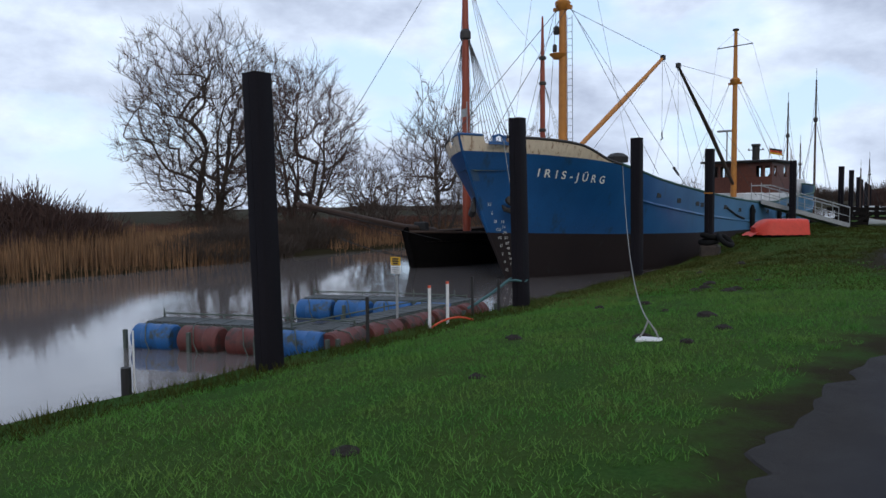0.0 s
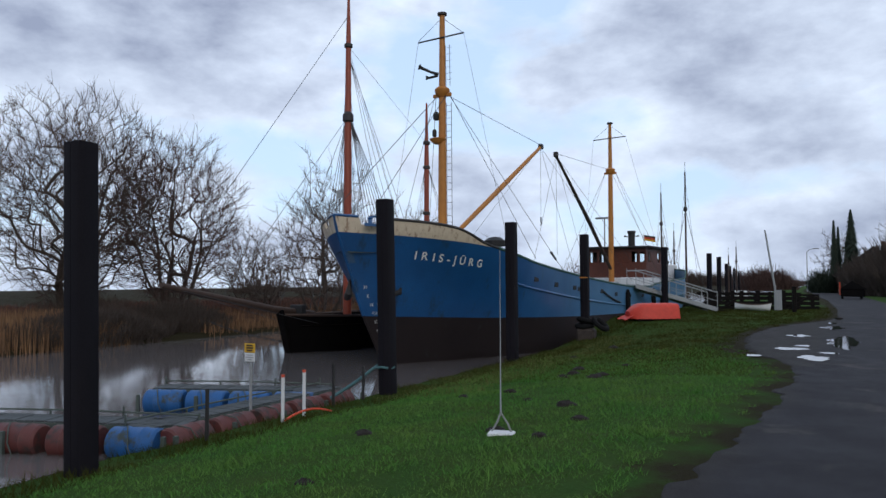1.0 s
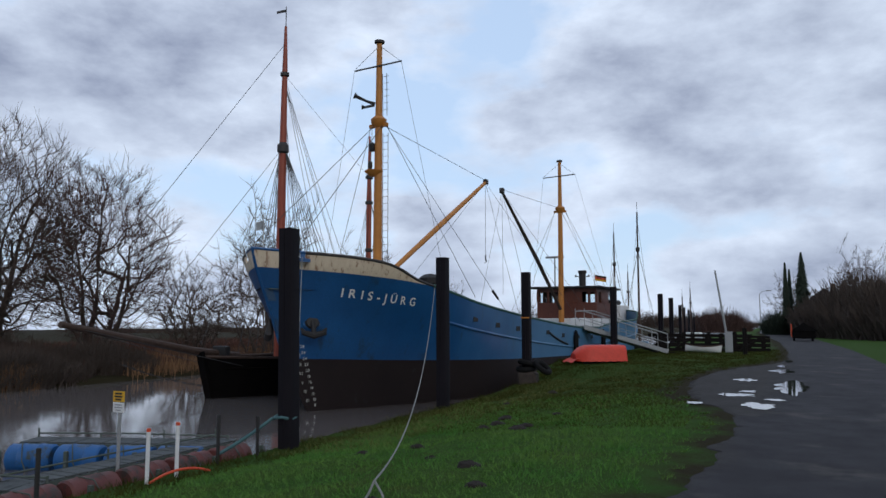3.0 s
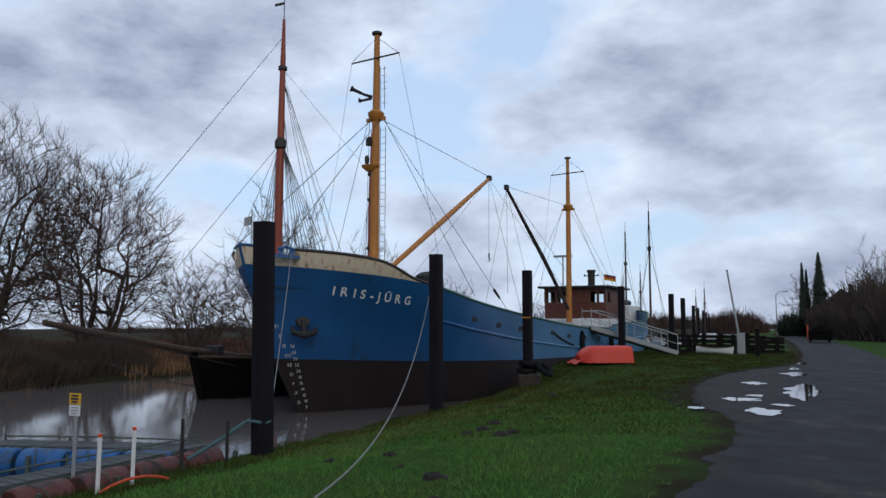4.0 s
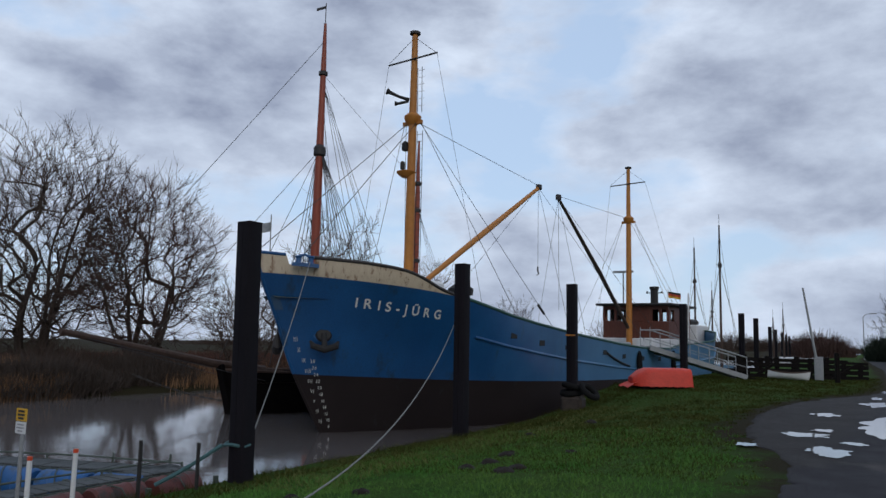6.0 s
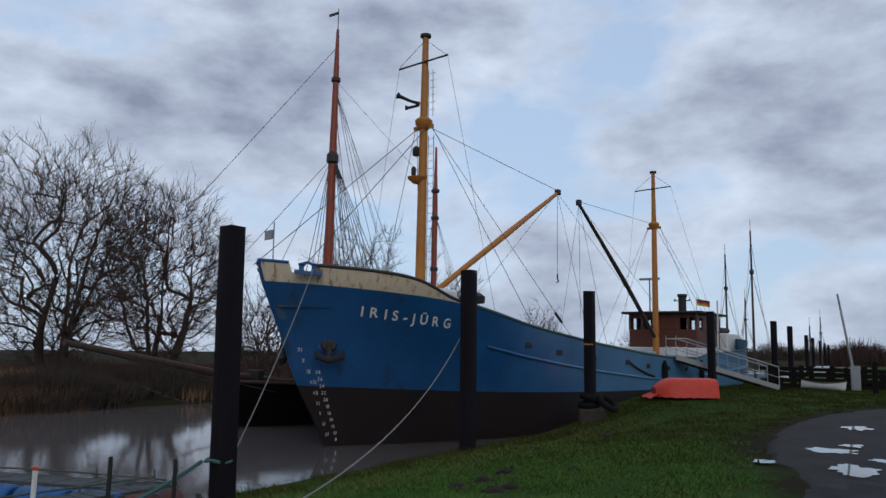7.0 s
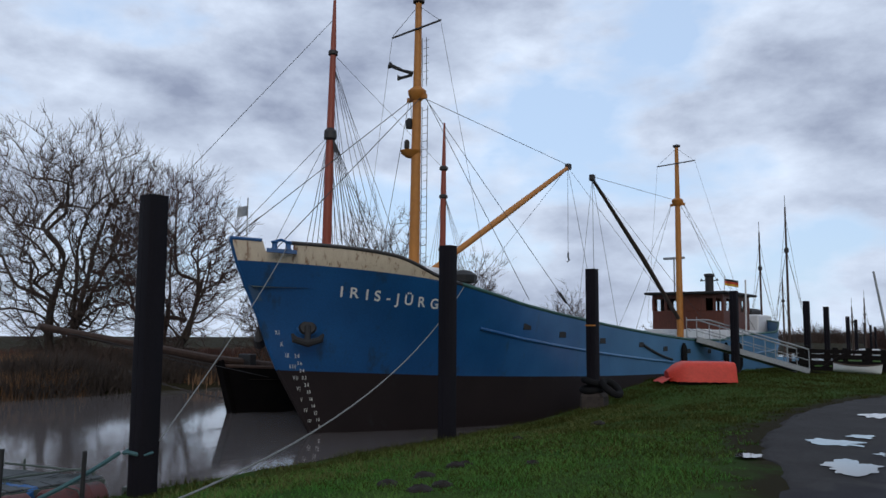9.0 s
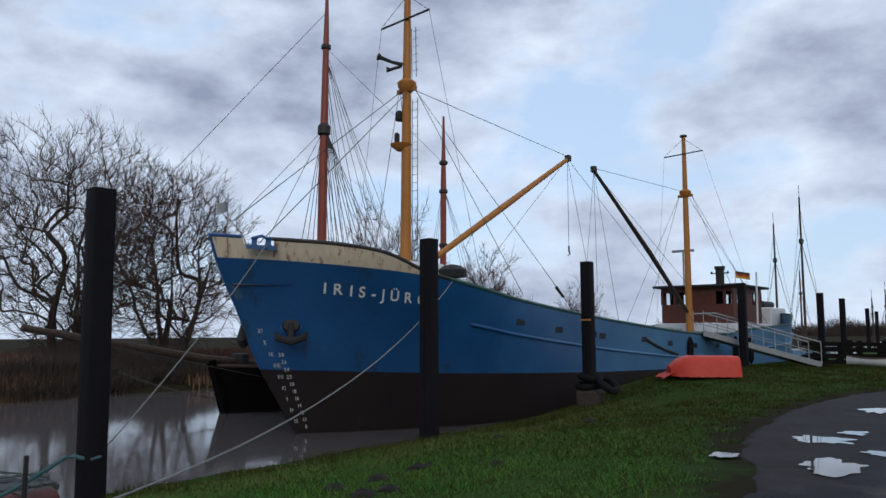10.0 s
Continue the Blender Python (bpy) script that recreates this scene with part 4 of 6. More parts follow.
for l, c in ((10.2, 0.85), (12.4, 0.8), (13.0, 0.8), (16.2, 0.7), (18.5, 0.72), (21.0, 0.7), (23.5, 0.7), (27.5, 0.9), (8.1, 0.85)):
    z = sheer(l) - c + 0.2
    part("scupper", Geo().box(half_breadth(l, z) - 0.05, half_breadth(l, z) + 0.012, l, l + 0.42, z - 0.1, z + 0.1, 0.01), M["black"], coaster)

# anchor in its pocket and hawse pipe
anc = part("anchor", Geo().lathe([(0.05, -0.06), (0.24, -0.05), (0.3, 0.02), (0.24, 0.12), (0.05, 0.13)], 14, (0, 0, 0), "x"), M["black"], coaster, "black stockless anchor in the hawse")
anc.scale = (0.75, 0.8, 0.7)
anc.location = (half_breadth(1.98, 1.7) + 0.02, 1.98, 1.72)
anc.rotation_euler = (0, radians(-14), radians(-38))
part("shank", Geo().tube([(0.1, 0, 0.05), (0.2, 0, -0.35), (0.22, 0, -0.62)], [0.1, 0.1, 0.13], 8), M["black"], anc)
part("fluke", Geo().tube([(0.2, -0.5, -0.3), (0.25, -0.42, -0.52), (0.22, 0, -0.66), (0.25, 0.42, -0.52), (0.2, 0.5, -0.3)], [0.05, 0.13, 0.15, 0.13, 0.05], 8), M["black"], anc)

part("bolster", Geo().lathe([(0.2, 0.0), (0.36, 0.0), (0.38, 0.04), (0.33, 0.07), (0.2, 0.03)], 18, (-0.08, 0, 0.05), "x"), M["blue"], anc, "blue hawse bolster")
sanc = part("anchor", Geo().tube([(0.0, -0.4, 0.1), (0.05, -0.3, -0.35), (0.05, 0, -0.5), (0.05, 0.3, -0.35), (0.0, 0.4, 0.1)], [0.05, 0.12, 0.14, 0.12, 0.05], 8), M["darksteel"], coaster, "dark anchor on the far bow")
sanc.location, sanc.rotation_euler = (-half_breadth(1.5, 1.6) - 0.12, 1.5, 1.75), (0, radians(14), radians(38))
for sign in (1, -1):
    rows = [[(sign * (half_breadth(lerp_table(STEM, z) + d, z) + 0.012), lerp_table(STEM, z) + d, z) for z in (2.4, 2.5, 2.6, 2.7, 2.78)] for d in (0.04, 0.09, 0.15, 0.2)]
    part("stem_patch", Geo().grid(rows), M["crest"], coaster, "worn grey crest painted beside the stem")


# name and draught marks
def hull_text(body, l0, z0, size, name, lean=0.0, spread=1.0, fall=0.0, depth=0.012, bold=0.02, gap=0.24):
    """Single characters laid onto the port shell, from a text's own outlines."""
    l = l0
    for ch in body:
        cu = bpy.data.curves.new(name, "FONT")
        cu.body, cu.size, cu.offset = ch, size, size * bold
        tmp = new(name, cu)
        dg = bpy.context.evaluated_depsgraph_get()
        me = bpy.data.meshes.new_from_object(tmp.evaluated_get(dg))
        bpy.data.objects.remove(tmp)
        bm = bmesh.new()
        bm.from_mesh(me)
        bm.verts.ensure_lookup_table()
        if len(bm.verts):
            w = max(v.co.x for v in bm.verts)
            for v in bm.verts:
                ll, z = l + v.co.x * spread - lean * v.co.y, z0 + v.co.y - fall * (l - l0)
                v.co = (half_breadth(ll, z) + depth, ll, z)
            bm.to_mesh(me)
            me.materials.clear()
            me.materials.append(M["letter"])
            part(name, me, None, coaster)
        else:
            w = size * 0.4
        bm.free()
        l += w * spread + size * gap * spread


hull_text("IRIS-JÜRG", 2.32, 2.55, 0.38, "letter", lean=0.3, spread=0.84, fall=0.115, gap=0.45, bold=0.02)
for k, txt in enumerate(("XI", "X", "IX", "VIII", "VII", "VI", "V", "IV", "III")):
    z = 1.53 - 0.303 * k
    hull_text(txt, 1.40 + 0.17 * k, z, 0.165, "draught_mark", lean=0.3, spread=0.44, bold=0.01)
for k in range(11):
    z = 0.92 - 0.197 * k
    hull_text(str(28 - 2 * k), 1.93 + 0.112 * k, z, 0.135, "draught_mark", lean=0.3, spread=0.62, bold=0.015)


# ---- sailing ship alongside ----
SAIL = pose(-12.95, 30.2, 0, 0, 0, -14.0)
smack = thing("sailing_ship", SAIL, "old black wooden sailing ship with red masts and long bowsprit", "ship")
g = Geo()
for sign in (1, -1):
    rows = []
    for i in range(25):
        k = i / 24
        y = 18.0 * k
        b = 2.1 * (1 - (1 - min(1, k / 0.28)) ** 2.2) * (1 - max(0, (k - 0.7) / 0.3) ** 2.4 * 0.7)
        top = 0.4 - 0.5 * math.sin(math.pi * min(1, k * 1.1)) * 0.6 + 0.25 * k
        rows.append([(sign * b * (0.72 + 0.28 * j / 5), y + 0.9 * (1 - j / 5) * (1 - k), -2.0 + (top + 2.0) * j / 5) for j in range(6)])
    g.grid(rows)
part("hull", g, M["tar"], smack, "tarred black hull")
g = Geo()
rows = []
for i in range(1, 24):
    k = i / 24
    b = 2.05 * (1 - (1 - min(1, k / 0.28)) ** 2.2) * (1 - max(0, (k - 0.7) / 0.3) ** 2.4 * 0.7)
    rows.append([(x * b, 18 * k, -0.05) for x in (-1, 0, 1)])
part("deck", g.grid(rows), M["brownwood"], smack)
for sign in (1, -1):
    pts = []
    for i in range(25):
        k = i / 24
        b = 2.1 * (1 - (1 - min(1, k / 0.28)) ** 2.2) * (1 - max(0, (k - 0.7) / 0.3) ** 2.4 * 0.7)
        pts.append((sign * b, 18 * k, 0.42 - 0.5 * math.sin(math.pi * min(1, k * 1.1)) * 0.6 + 0.25 * k))
    part("rail", Geo().tube(pts, 0.06, 6), M["brownwood"], smack, "worn brown rail")
part("stem_post", Geo().beam((0, 0.75, -2.0), (0, -0.1, 0.6), 0.16, 0.3), M["tar"], smack)
part("bowsprit", Geo().tube([(-0.1, 2.2, 0.36), (-0.1, -0.4, 0.66), (-0.2, -6.05, 1.66)], [0.16, 0.15, 0.10], 10), M["brownwood"], smack, "long worn wooden bowsprit")
part("bitts", Geo().box(-0.3, 0.35, 0.9, 1.2, 0.1, 0.8, 0.03), M["black"], smack)
sm1 = part("mast", Geo().tube([(-0.1, 4.85, -0.3), (-0.1, 4.85, 8), (-0.12, 4.9, 13.4), (-0.12, 4.9, 15.3)], [0.2, 0.18, 0.12, 0.06], 14), M["redmast"], smack, "red-brown varnished mast")
part("vane", Geo().box(-0.65, -0.15, 4.89, 4.91, 16.0, 16.12), M["darksteel"], sm1)
part("vane_pole", Geo().tube([(-0.12, 4.9, 15.2), (-0.12, 4.9, 16.25)], 0.02, 6), M["darksteel"], sm1)
part("masthead_band", Geo().lathe([(0.14, 9.3), (0.26, 9.4), (0.26, 9.7), (0.14, 9.85)], 12, (-0.1, 4.86, 0)), M["darksteel"], sm1)
part("masthead_band", Geo().lathe([(0.1, 12.9), (0.2, 12.95), (0.2, 13.1), (0.1, 13.15)], 12, (-0.12, 4.9, 0)), M["darksteel"], sm1)
sm2 = part("mast", Geo().tube([(-0.1, 12.6, 0), (-0.1, 12.6, 8.5), (-0.1, 12.6, 11.9)], [0.16, 0.14, 0.05], 12), M["redmast"], smack, "slimmer red-brown mizzen mast")
for z in (5.6, 8.2, 9.6):
    part("masthead_band", Geo().lathe([(0.1, z - 0.12), (0.21, z - 0.05), (0.21, z + 0.08), (0.1, z + 0.15)], 10, (-0.1, 12.6, 0)), M["darksteel"], sm2)
for a, b, r in [((-0.12, 4.9, 14.5), (-0.2, -6.0, 1.7), 0.012), ((-0.1, 4.85, 9.6), (0.12, -3.4, 1.3), 0.012), ((-0.1, 4.85, 9.6), (0.1, -0.2, 0.9), 0.012),
                ((-0.12, 4.9, 13.0), (-0.1, 12.6, 9.6), 0.008)]:
    wire([a, b], r, parent=smack)
for sgn in (-1, 1):
    for k in range(4):
        wire([(-0.12 + sgn * 0.08, 4.9, 12.4), (sgn * 1.95, 6.4 + k * 1.1, 0.4)], 0.012, name="topmast_shroud", parent=smack)
    for k in range(8):
        wire([(-0.1 + sgn * 0.12, 4.87, 9.5), (sgn * 1.95, 4.4 + k * 0.62, 0.4)], 0.016, name="shroud", parent=smack)
    for k in range(4):
        wire([(-0.1 + sgn * 0.1, 12.6, 8.2), (sgn * 1.95, 12.7 + k * 0.6, 0.5)], 0.009, name="shroud", parent=smack)
    wire([(-0.12, 4.9, 12.9), (sgn * 1.95, 8.6, 0.5)], 0.009, name="backstay", parent=smack)
    wire([(-0.2, -5.9, 1.62), (sgn * 0.9, 1.4, 0.0)], 0.012, name="bowsprit_shroud", parent=smack)
g = Geo()
pts = sag((0.0, 0.5, -0.75), (-1.7, -2.4, 0.25), 0.12, 22)
for i, (p, q) in enumerate(zip(pts, pts[1:])):
    g.beam(p, q, 0.07 if i % 2 else 0.03, 0.03 if i % 2 else 0.07)
part("chain", g, M["darksteel"], smack, "dark iron chain")


# ---- mooring lines and bow details ----
def ship_at(lat, l, z):
    return ship @ Vector((lat, l, z))


def rope(points, r, mat, label, name="mooring_rope"):
    return solid(name, Geo().tube(points, r, 6), mat, Matrix(), label, "rope")


PLATE = Vector((-0.8, 11.35, -0.17))
eye_pt = PLATE + Vector((-0.03, 0.14, 0.26))
rope(sag(eye_pt, ship_at(3.4, 5.5, 3.0), 1.1, 24), 0.012, M["rope"], "pale mooring rope running from the ground plate to the ship")
anchor_plate = thing("ground_anchor", Matrix.Translation(PLATE), "white painted ground anchor plate with a rope bridle", "anchor plate")
part("plate", Geo().box(-0.17, 0.17, -0.1, 0.1, -0.03, 0.05, 0.02), M["white"], anchor_plate)
for sx in (-0.13, 0.13):
    part("bridle", Geo().tube([(sx, 0, 0.04), (sx * 0.55, 0.07, 0.14), (-0.03, 0.14, 0.26)], 0.013, 6), M["rope"], anchor_plate, "pale rope bridle")
TIE = Vector((-4.55, 18.08, -0.15))
rope(sag(TIE + Vector((0.2, 0.05, 0.05)), ship_at(1.28, 0.85, 3.74), 0.15, 20), 0.011, M["rope"], "grey mooring rope from the bow to a pile")
rope(sag(TIE + Vector((-0.18, -0.2, 0.0)), (-5.5, 17.2, -0.75), 0.03, 8), 0.035, M["teal"], "thick faded green rope tied to a pile")
rope([TIE + Vector((0.22 * math.cos(a), 0.22 * math.sin(a), 0.02 * math.sin(3 * a))) for a in [i * math.pi / 6 for i in range(14)]], 0.03, M["teal"], "faded green rope turns round a pile", "rope_turns")
part("jackstaff", Geo().tube([(0, 0.55, 3.0), (0, 0.52, 5.1)], 0.018, 6), M["steel"], coaster)
part("jack_flag", Geo().grid([[(-0.02 + 0.03 * math.sin(i), 0.52 - 0.07 * i, 4.62 + 0.09 * j - 0.02 * i) for j in range(4)] for i in range(5)]), M["steel"], coaster, "small grey pennant")
for k, (mat, n) in enumerate((("black", "black"), ("redtip", "red"), ("sign_y", "gold"))):
    part("ensign_stripe", Geo().grid([[(1.0 + 0.1 * i, 33.6 + 0.05 * math.sin(i * 1.3), 5.05 - 0.13 * k - 0.13 * j - 0.02 * i) for j in (0, 1)] for i in range(9)]), M[mat], coaster, n + " stripe of the ensign")
part("ensign_staff", Geo().tube([(0.95, 33.6, 4.0), (0.98, 33.6, 5.2)], 0.025, 6), M["white"], coaster)


# ---- pontoons ----
def barrel_mesh(mat, name):
    return Geo().lathe([(0.02, -0.46), (0.25, -0.455), (0.285, -0.42), (0.285, -0.2), (0.297, -0.18), (0.285, -0.16), (0.285, 0.16), (0.297, 0.18), (0.285, 0.2), (0.285, 0.42), (0.25, 0.455), (0.02, 0.46)], 16, (0, 0, 0), "x").mesh(name, mat)


BLUE_B, RED_B = barrel_mesh(M["bluebarrel"], "barrel"), barrel_mesh(M["redbarrel"], "barrel")


def pontoon(m, length, width, kinds, label, rail_side=1, boards=True):
    """Walkway on barrels: steel frame, deck boards, a low pipe rail with stanchions on one side."""
    t = thing("floating_pontoon", m, label, "pontoon", "pontoons of the jetty")
    for y in (0.62, width - 0.03):
        part("frame_bar", Geo().beam((0, y, 0.0), (length, y, 0.0), 0.06, 0.09), M["greensteel"], t)
    for y in (0.0, width):
        part("frame_bar", Geo().beam((0, y, -0.46), (length, y, -0.46), 0.05, 0.08), M["greensteel"], t)
    n = max(2, int(length / 1.25))
    for i in range(n + 1):
        x = length * i / n
        for y in (0.0, width):
            part("upright", Geo().box(x - 0.035, x + 0.035, y - 0.035, y + 0.035, -0.5, 0.0), M["greensteel"], t)
    if boards:
        nb = int(length / 0.2)
        me = Geo().box(-0.09, 0.09, 0.62, width - 0.02, 0.046, 0.075, 0.006).mesh("deck_board", M["grate"])
        for i in range(nb):
            ob = part("deck_board", me, None, t)
            ob.location = (0.1 + i * length / nb, 0, 0.004 * (i % 3))
    k = int(length / 0.98)
    for row, y in enumerate((0.31, width - 0.33)):
        for i in range(k):
            ob = part("barrel", BLUE_B if kinds[i % len(kinds)] == "b" else RED_B, None, t)
            ob.location = (0.52 + i * (length - 0.08) / k, y, -0.2 - 0.14 * row)
            ob.rotation_euler = (i * 1.3 + row, 0, radians(2 - 4 * (i % 2)))
    y = width - 0.02 if rail_side > 0 else 0.02
    part("rail", Geo().tube([(0, y, 0.15), (length * 0.5, y, 0.17), (length, y, 0.14)], 0.018, 6), M["greensteel"], t)
    for i in range(n + 1):
        part("stanchion", Geo().tube([(length * i / n, y, 0.0), (length * i / n, y, 0.17 if i % 2 else 0.26)], 0.02, 6), M["greensteel"], t)
    for i in range(k):
        part("lashing", Geo().tube([(0.3 + i * length / k, 0.3, 0.1), (0.42 + i * length / k, 0.1, 0.05), (0.5 + i * length / k, -0.02, -0.2), (0.62 + i * length / k, -0.03, -0.46)], 0.012, 5), M["greensteel"], t)
    return t


DECK = -0.8
pontoon(pose(-11.3, 12.67, DECK, 0, 0, 4), 4.55, 1.25, "brrb", "floating walkway on red and blue barrels in a steel frame")
pontoon(pose(-6.6, 13.1, DECK, 0, 0, 76), 5.6, 1.25, "rrr", "floating walkway on brown-red barrels along the bank", 1)
pontoon(pose(-10.1, 16.95, DECK, 0, 0, 6), 4.2, 1.3, "b", "floating walkway on bright blue barrels in a steel frame")


def pole(name, x, y, z0, z1, r, mat, label, category, tip=None):
    if tip is None:
        return solid(name, Geo().tube([(0, 0, z0), (0, 0, z1)], r, 10), mat, pose(x, y, 0), label, category)
    t = thing(name, pose(x, y, 0), label, category, "white marker poles")
    part("shaft", Geo().tube([(0, 0, z0), (0, 0, z1)], r, 10), mat, t)
    part("tip", Geo().tube([(0, 0, z1 + 0.002), (0, 0, z1 + 0.05)], r * 1.04, 10), tip, t, "red painted tip")
    return t


pole("marker_pole", -5.33, 14.5, -1.6, 0.04, 0.032, M["white"], "white marker pole with a red tip beside the pontoon", "marker pole", M["redtip"])
pole("marker_pole", -5.19, 15.12, -1.6, 0.06, 0.032, M["white"], "white marker pole with a red tip beside the pontoon", "marker pole", M["redtip"])
for x, y, z in ((-5.68, 12.53, 0.1), (-5.05, 16.25, 0.1), (-4.78, 17.3, -0.05)):
    pole("mooring_post", x, y, -2.0, z, 0.032, M["black"], "thin dark steel post driven beside the pontoon", "post")
pole("bank_post", -7.55, 8.9, -2.0, -0.5, 0.07, M["black"], "short black timber post at the water's edge", "post")
pole("bank_rod", -7.5, 9.0, -1.5, 0.0, 0.014, M["white"], "thin pale rod beside the short post", "rod")
rope(sag((-5.3, 14.5, -0.75), (-4.75, 15.4, -0.7), -0.12, 8), 0.022, M["redtip"], "orange hose lying between the marker poles", "hose")

sg = thing("warning_sign", pose(-6.5, 15.45, 0, 0, 0, -14), "yellow and white notice board on a grey post", "sign")
part("post", Geo().tube([(0, 0.03, -1.6), (0, 0.03, 0.3)], 0.03, 8), M["steel"], sg)
part("upper_board", Geo().box(-0.135, 0.135, -0.012, 0.0, 0.38, 0.56, 0.004), M["sign_y"], sg, "yellow board with a black border")
part("lower_board", Geo().box(-0.13, 0.13, -0.012, 0.0, 0.2, 0.37, 0.004), M["white"], sg, "white board with illegible text")
for z, w in ((0.52, 0.08), (0.47, 0.09), (0.42, 0.07)):
    part("text_bar", Geo().box(-w, w, -0.017, -0.0125, z - 0.016, z + 0.016), M["black"], sg)
for z, w in ((0.33, 0.08), (0.285, 0.09), (0.24, 0.06)):
    part("text_bar", Geo().box(-w, w, -0.017, -0.0125, z - 0.01, z + 0.01), M["steel"], sg)

# ---- pile foot with fender tyres ----
solid("concrete_block", Geo().box(-0.33, 0.4, -0.33, 0.33, -1.8, -0.1, 0.09), M["concrete"], pose(-0.75, 32.35, 0, 0, 0, BANK_YAW + 6), "stained concrete block round the foot of a pile", "concrete block")


def tyre(m):
    g = Geo()
    rows = []
    for i in range(20):
        a = 2 * math.pi * i / 20
        rows.append([((0.30 + 0.10 * math.cos(b)) * math.cos(a), (0.30 + 0.10 * math.cos(b)) * math.sin(a), 0.10 * math.sin(b)) for b in [2 * math.pi * j / 10 for j in range(10)]])
    rows.append(rows[0])
    g.grid(rows, True)
    return solid("fender_tyre", g, M["rubber"], m, "worn black rubber tyre used as a fender", "tyre", "fender tyres")


tyre(pose(-0.78, 32.38, 0.0, 6, -4, 0))
tyre(pose(-0.72, 32.36, 0.19, -8, 14, 0))
tyre(pose(-0.15, 32.1, 0.08, 14, 38, 0))
solid("pile_band", Geo().box(-0.168, 0.168, -0.168, 0.168, 1.9, 1.945), M["ochre"], pose(-0.77, 32.4, 0, 0, 0, BANK_YAW + 1), "narrow yellow band round a pile", "band")

# ---- upturned boat ----
g = Geo()
rows = []
for i in range(21):
    k = i / 20
    y = -1.25 + 2.5 * k
    w = 0.66 * (1 - max(0, 0.35 - k) ** 2 * 4.6) * (1 - max(0, k - 0.9) * 0.6)
    h = 0.74 * (1 - max(0, 0.3 - k) ** 1.6 * 3.6)
    row = []
    for j in range(13):
        a = math.pi * j / 12
        c, s_ = math.cos(a), math.sin(a)
        x = w * math.copysign(abs(c) ** 0.45, c) * (1.12 if j in (0, 12) else 1)
        row.append((x, y, 0.05 + h * abs(s_) ** 0.42 + 0.012 * math.sin(i * 2.1 + j)))
    rows.append(row)
g.grid(rows)
boat = thing("covered_dinghy", pose(1.95, 37.3, ground_z(1.7, 28) + 0.02, 0, 0, -66) @ Matrix.Diagonal((0.95, 0.9, 0.93, 1)), "orange-red tarpaulin covering an upturned dinghy on the grass", "boat")
part("cover", g, M["orange"], boat, "orange-red tarpaulin")
part("cover_end", Geo().add([rows[0][j] for j in range(13)], [tuple(range(12, -1, -1))]), M["orange"], boat)
part("cover_end", Geo().add([rows[-1][j] for j in range(13)], [tuple(range(13))]), M["orange"], boat)
part("loose_flap", Geo().grid([[(-0.5 + 0.25 * i + 0.05 * j, -1.15 - 0.17 * j, 0.2 - 0.06 * j + 0.03 * math.sin(i * 2 + j)) for i in range(5)] for j in range(4)]), M["orange"], boat, "loose flap of tarpaulin")
for sx in (-0.5, 0.5):
    part("support", Geo().box(sx - 0.05, sx + 0.05, -0.95, 1.1, -0.06, 0.06), M["planks"], boat)

# ---- gangway ----
gw = thing("gangway", Matrix(), "grey aluminium gangway with handrails from quay to ship", "gangway")
A, B = Vector((1.2, 44.8, 1.5)), Vector((5.85, 48.3, 0.1))
d = (B - A).normalized()
nrm = Vector((d.y, -d.x, 0)).normalized()
for sgn in (-0.4, 0.4):
    part("side_beam", Geo().beam(A + nrm * sgn, B + nrm * sgn, 0.06, 0.24), M["steel"], gw)
    up = Vector((0, 0, 1.0))
    part("handrail", Geo().tube([A + nrm * sgn + up * 0.85, A + nrm * sgn + up + d * 0.6, B + nrm * sgn + up], 0.035, 8), M["steel"], gw)
    part("mid_rail", Geo().tube([A + nrm * sgn + up * 0.5, B + nrm * sgn + up * 0.5], 0.018, 8), M["steel"], gw)
    for i in range(6):
        p = A.lerp(B, i / 5) + nrm * sgn
        part("stanchion", Geo().tube([p, p + up], 0.022, 6), M["steel"], gw)
me = Geo().box(-0.38, 0.38, -0.09, 0.09, 0.05, 0.09).mesh("tread", M["steel"])
for i in range(36):
    ob = part("tread", me, None, gw)
    ob.matrix_world = Matrix.Translation(A.lerp(B, (i + 0.5) / 36)) @ nrm.to_track_quat("X", "Z").to_matrix().to_4x4()
part("ramp_foot", Geo().beam(B, B + Vector((0.9, 0.7, -0.12)), 0.8, 0.05), M["planks"], gw, "worn timber ramp")

# ---- timber landing, cabinet, posts, small boats ----
jetty = thing("timber_landing", pose(6.2, 50.8, 0, 0, 0, 10), "dark wet timber landing stage with heavy rails and fender piles", "landing stage")
for i in range(8):
    part("post", Geo().box(i * 0.85 - 0.11, i * 0.85 + 0.11, -0.1, 0.1, -2.4, (1.25, 1.05, 1.15, 0.95, 1.1, 0.9, 0.95, 0.85)[i], 0.02), M["planks"], jetty)
for z0, z1, h in ((0.08, 0.05, 0.3), (0.42, 0.38, 0.22), (0.74, 0.66, 0.22), (1.04, 0.86, 0.14)):
    part("rail", Geo().beam((-0.6, -0.14, z0), (6.3, -0.14, z1), 0.07, h), M["planks"], jetty)
for x in (0.3, 2.6, 4.4):
    part("brace", Geo().beam((x, -0.22, 0.0), (x + 1.4, -0.22, 0.9), 0.06, 0.14), M["planks"], jetty)
part("deck", Geo().box(-0.4, 6.2, -0.1, 2.2, 0.3, 0.4, 0.02), M["planks"], jetty)
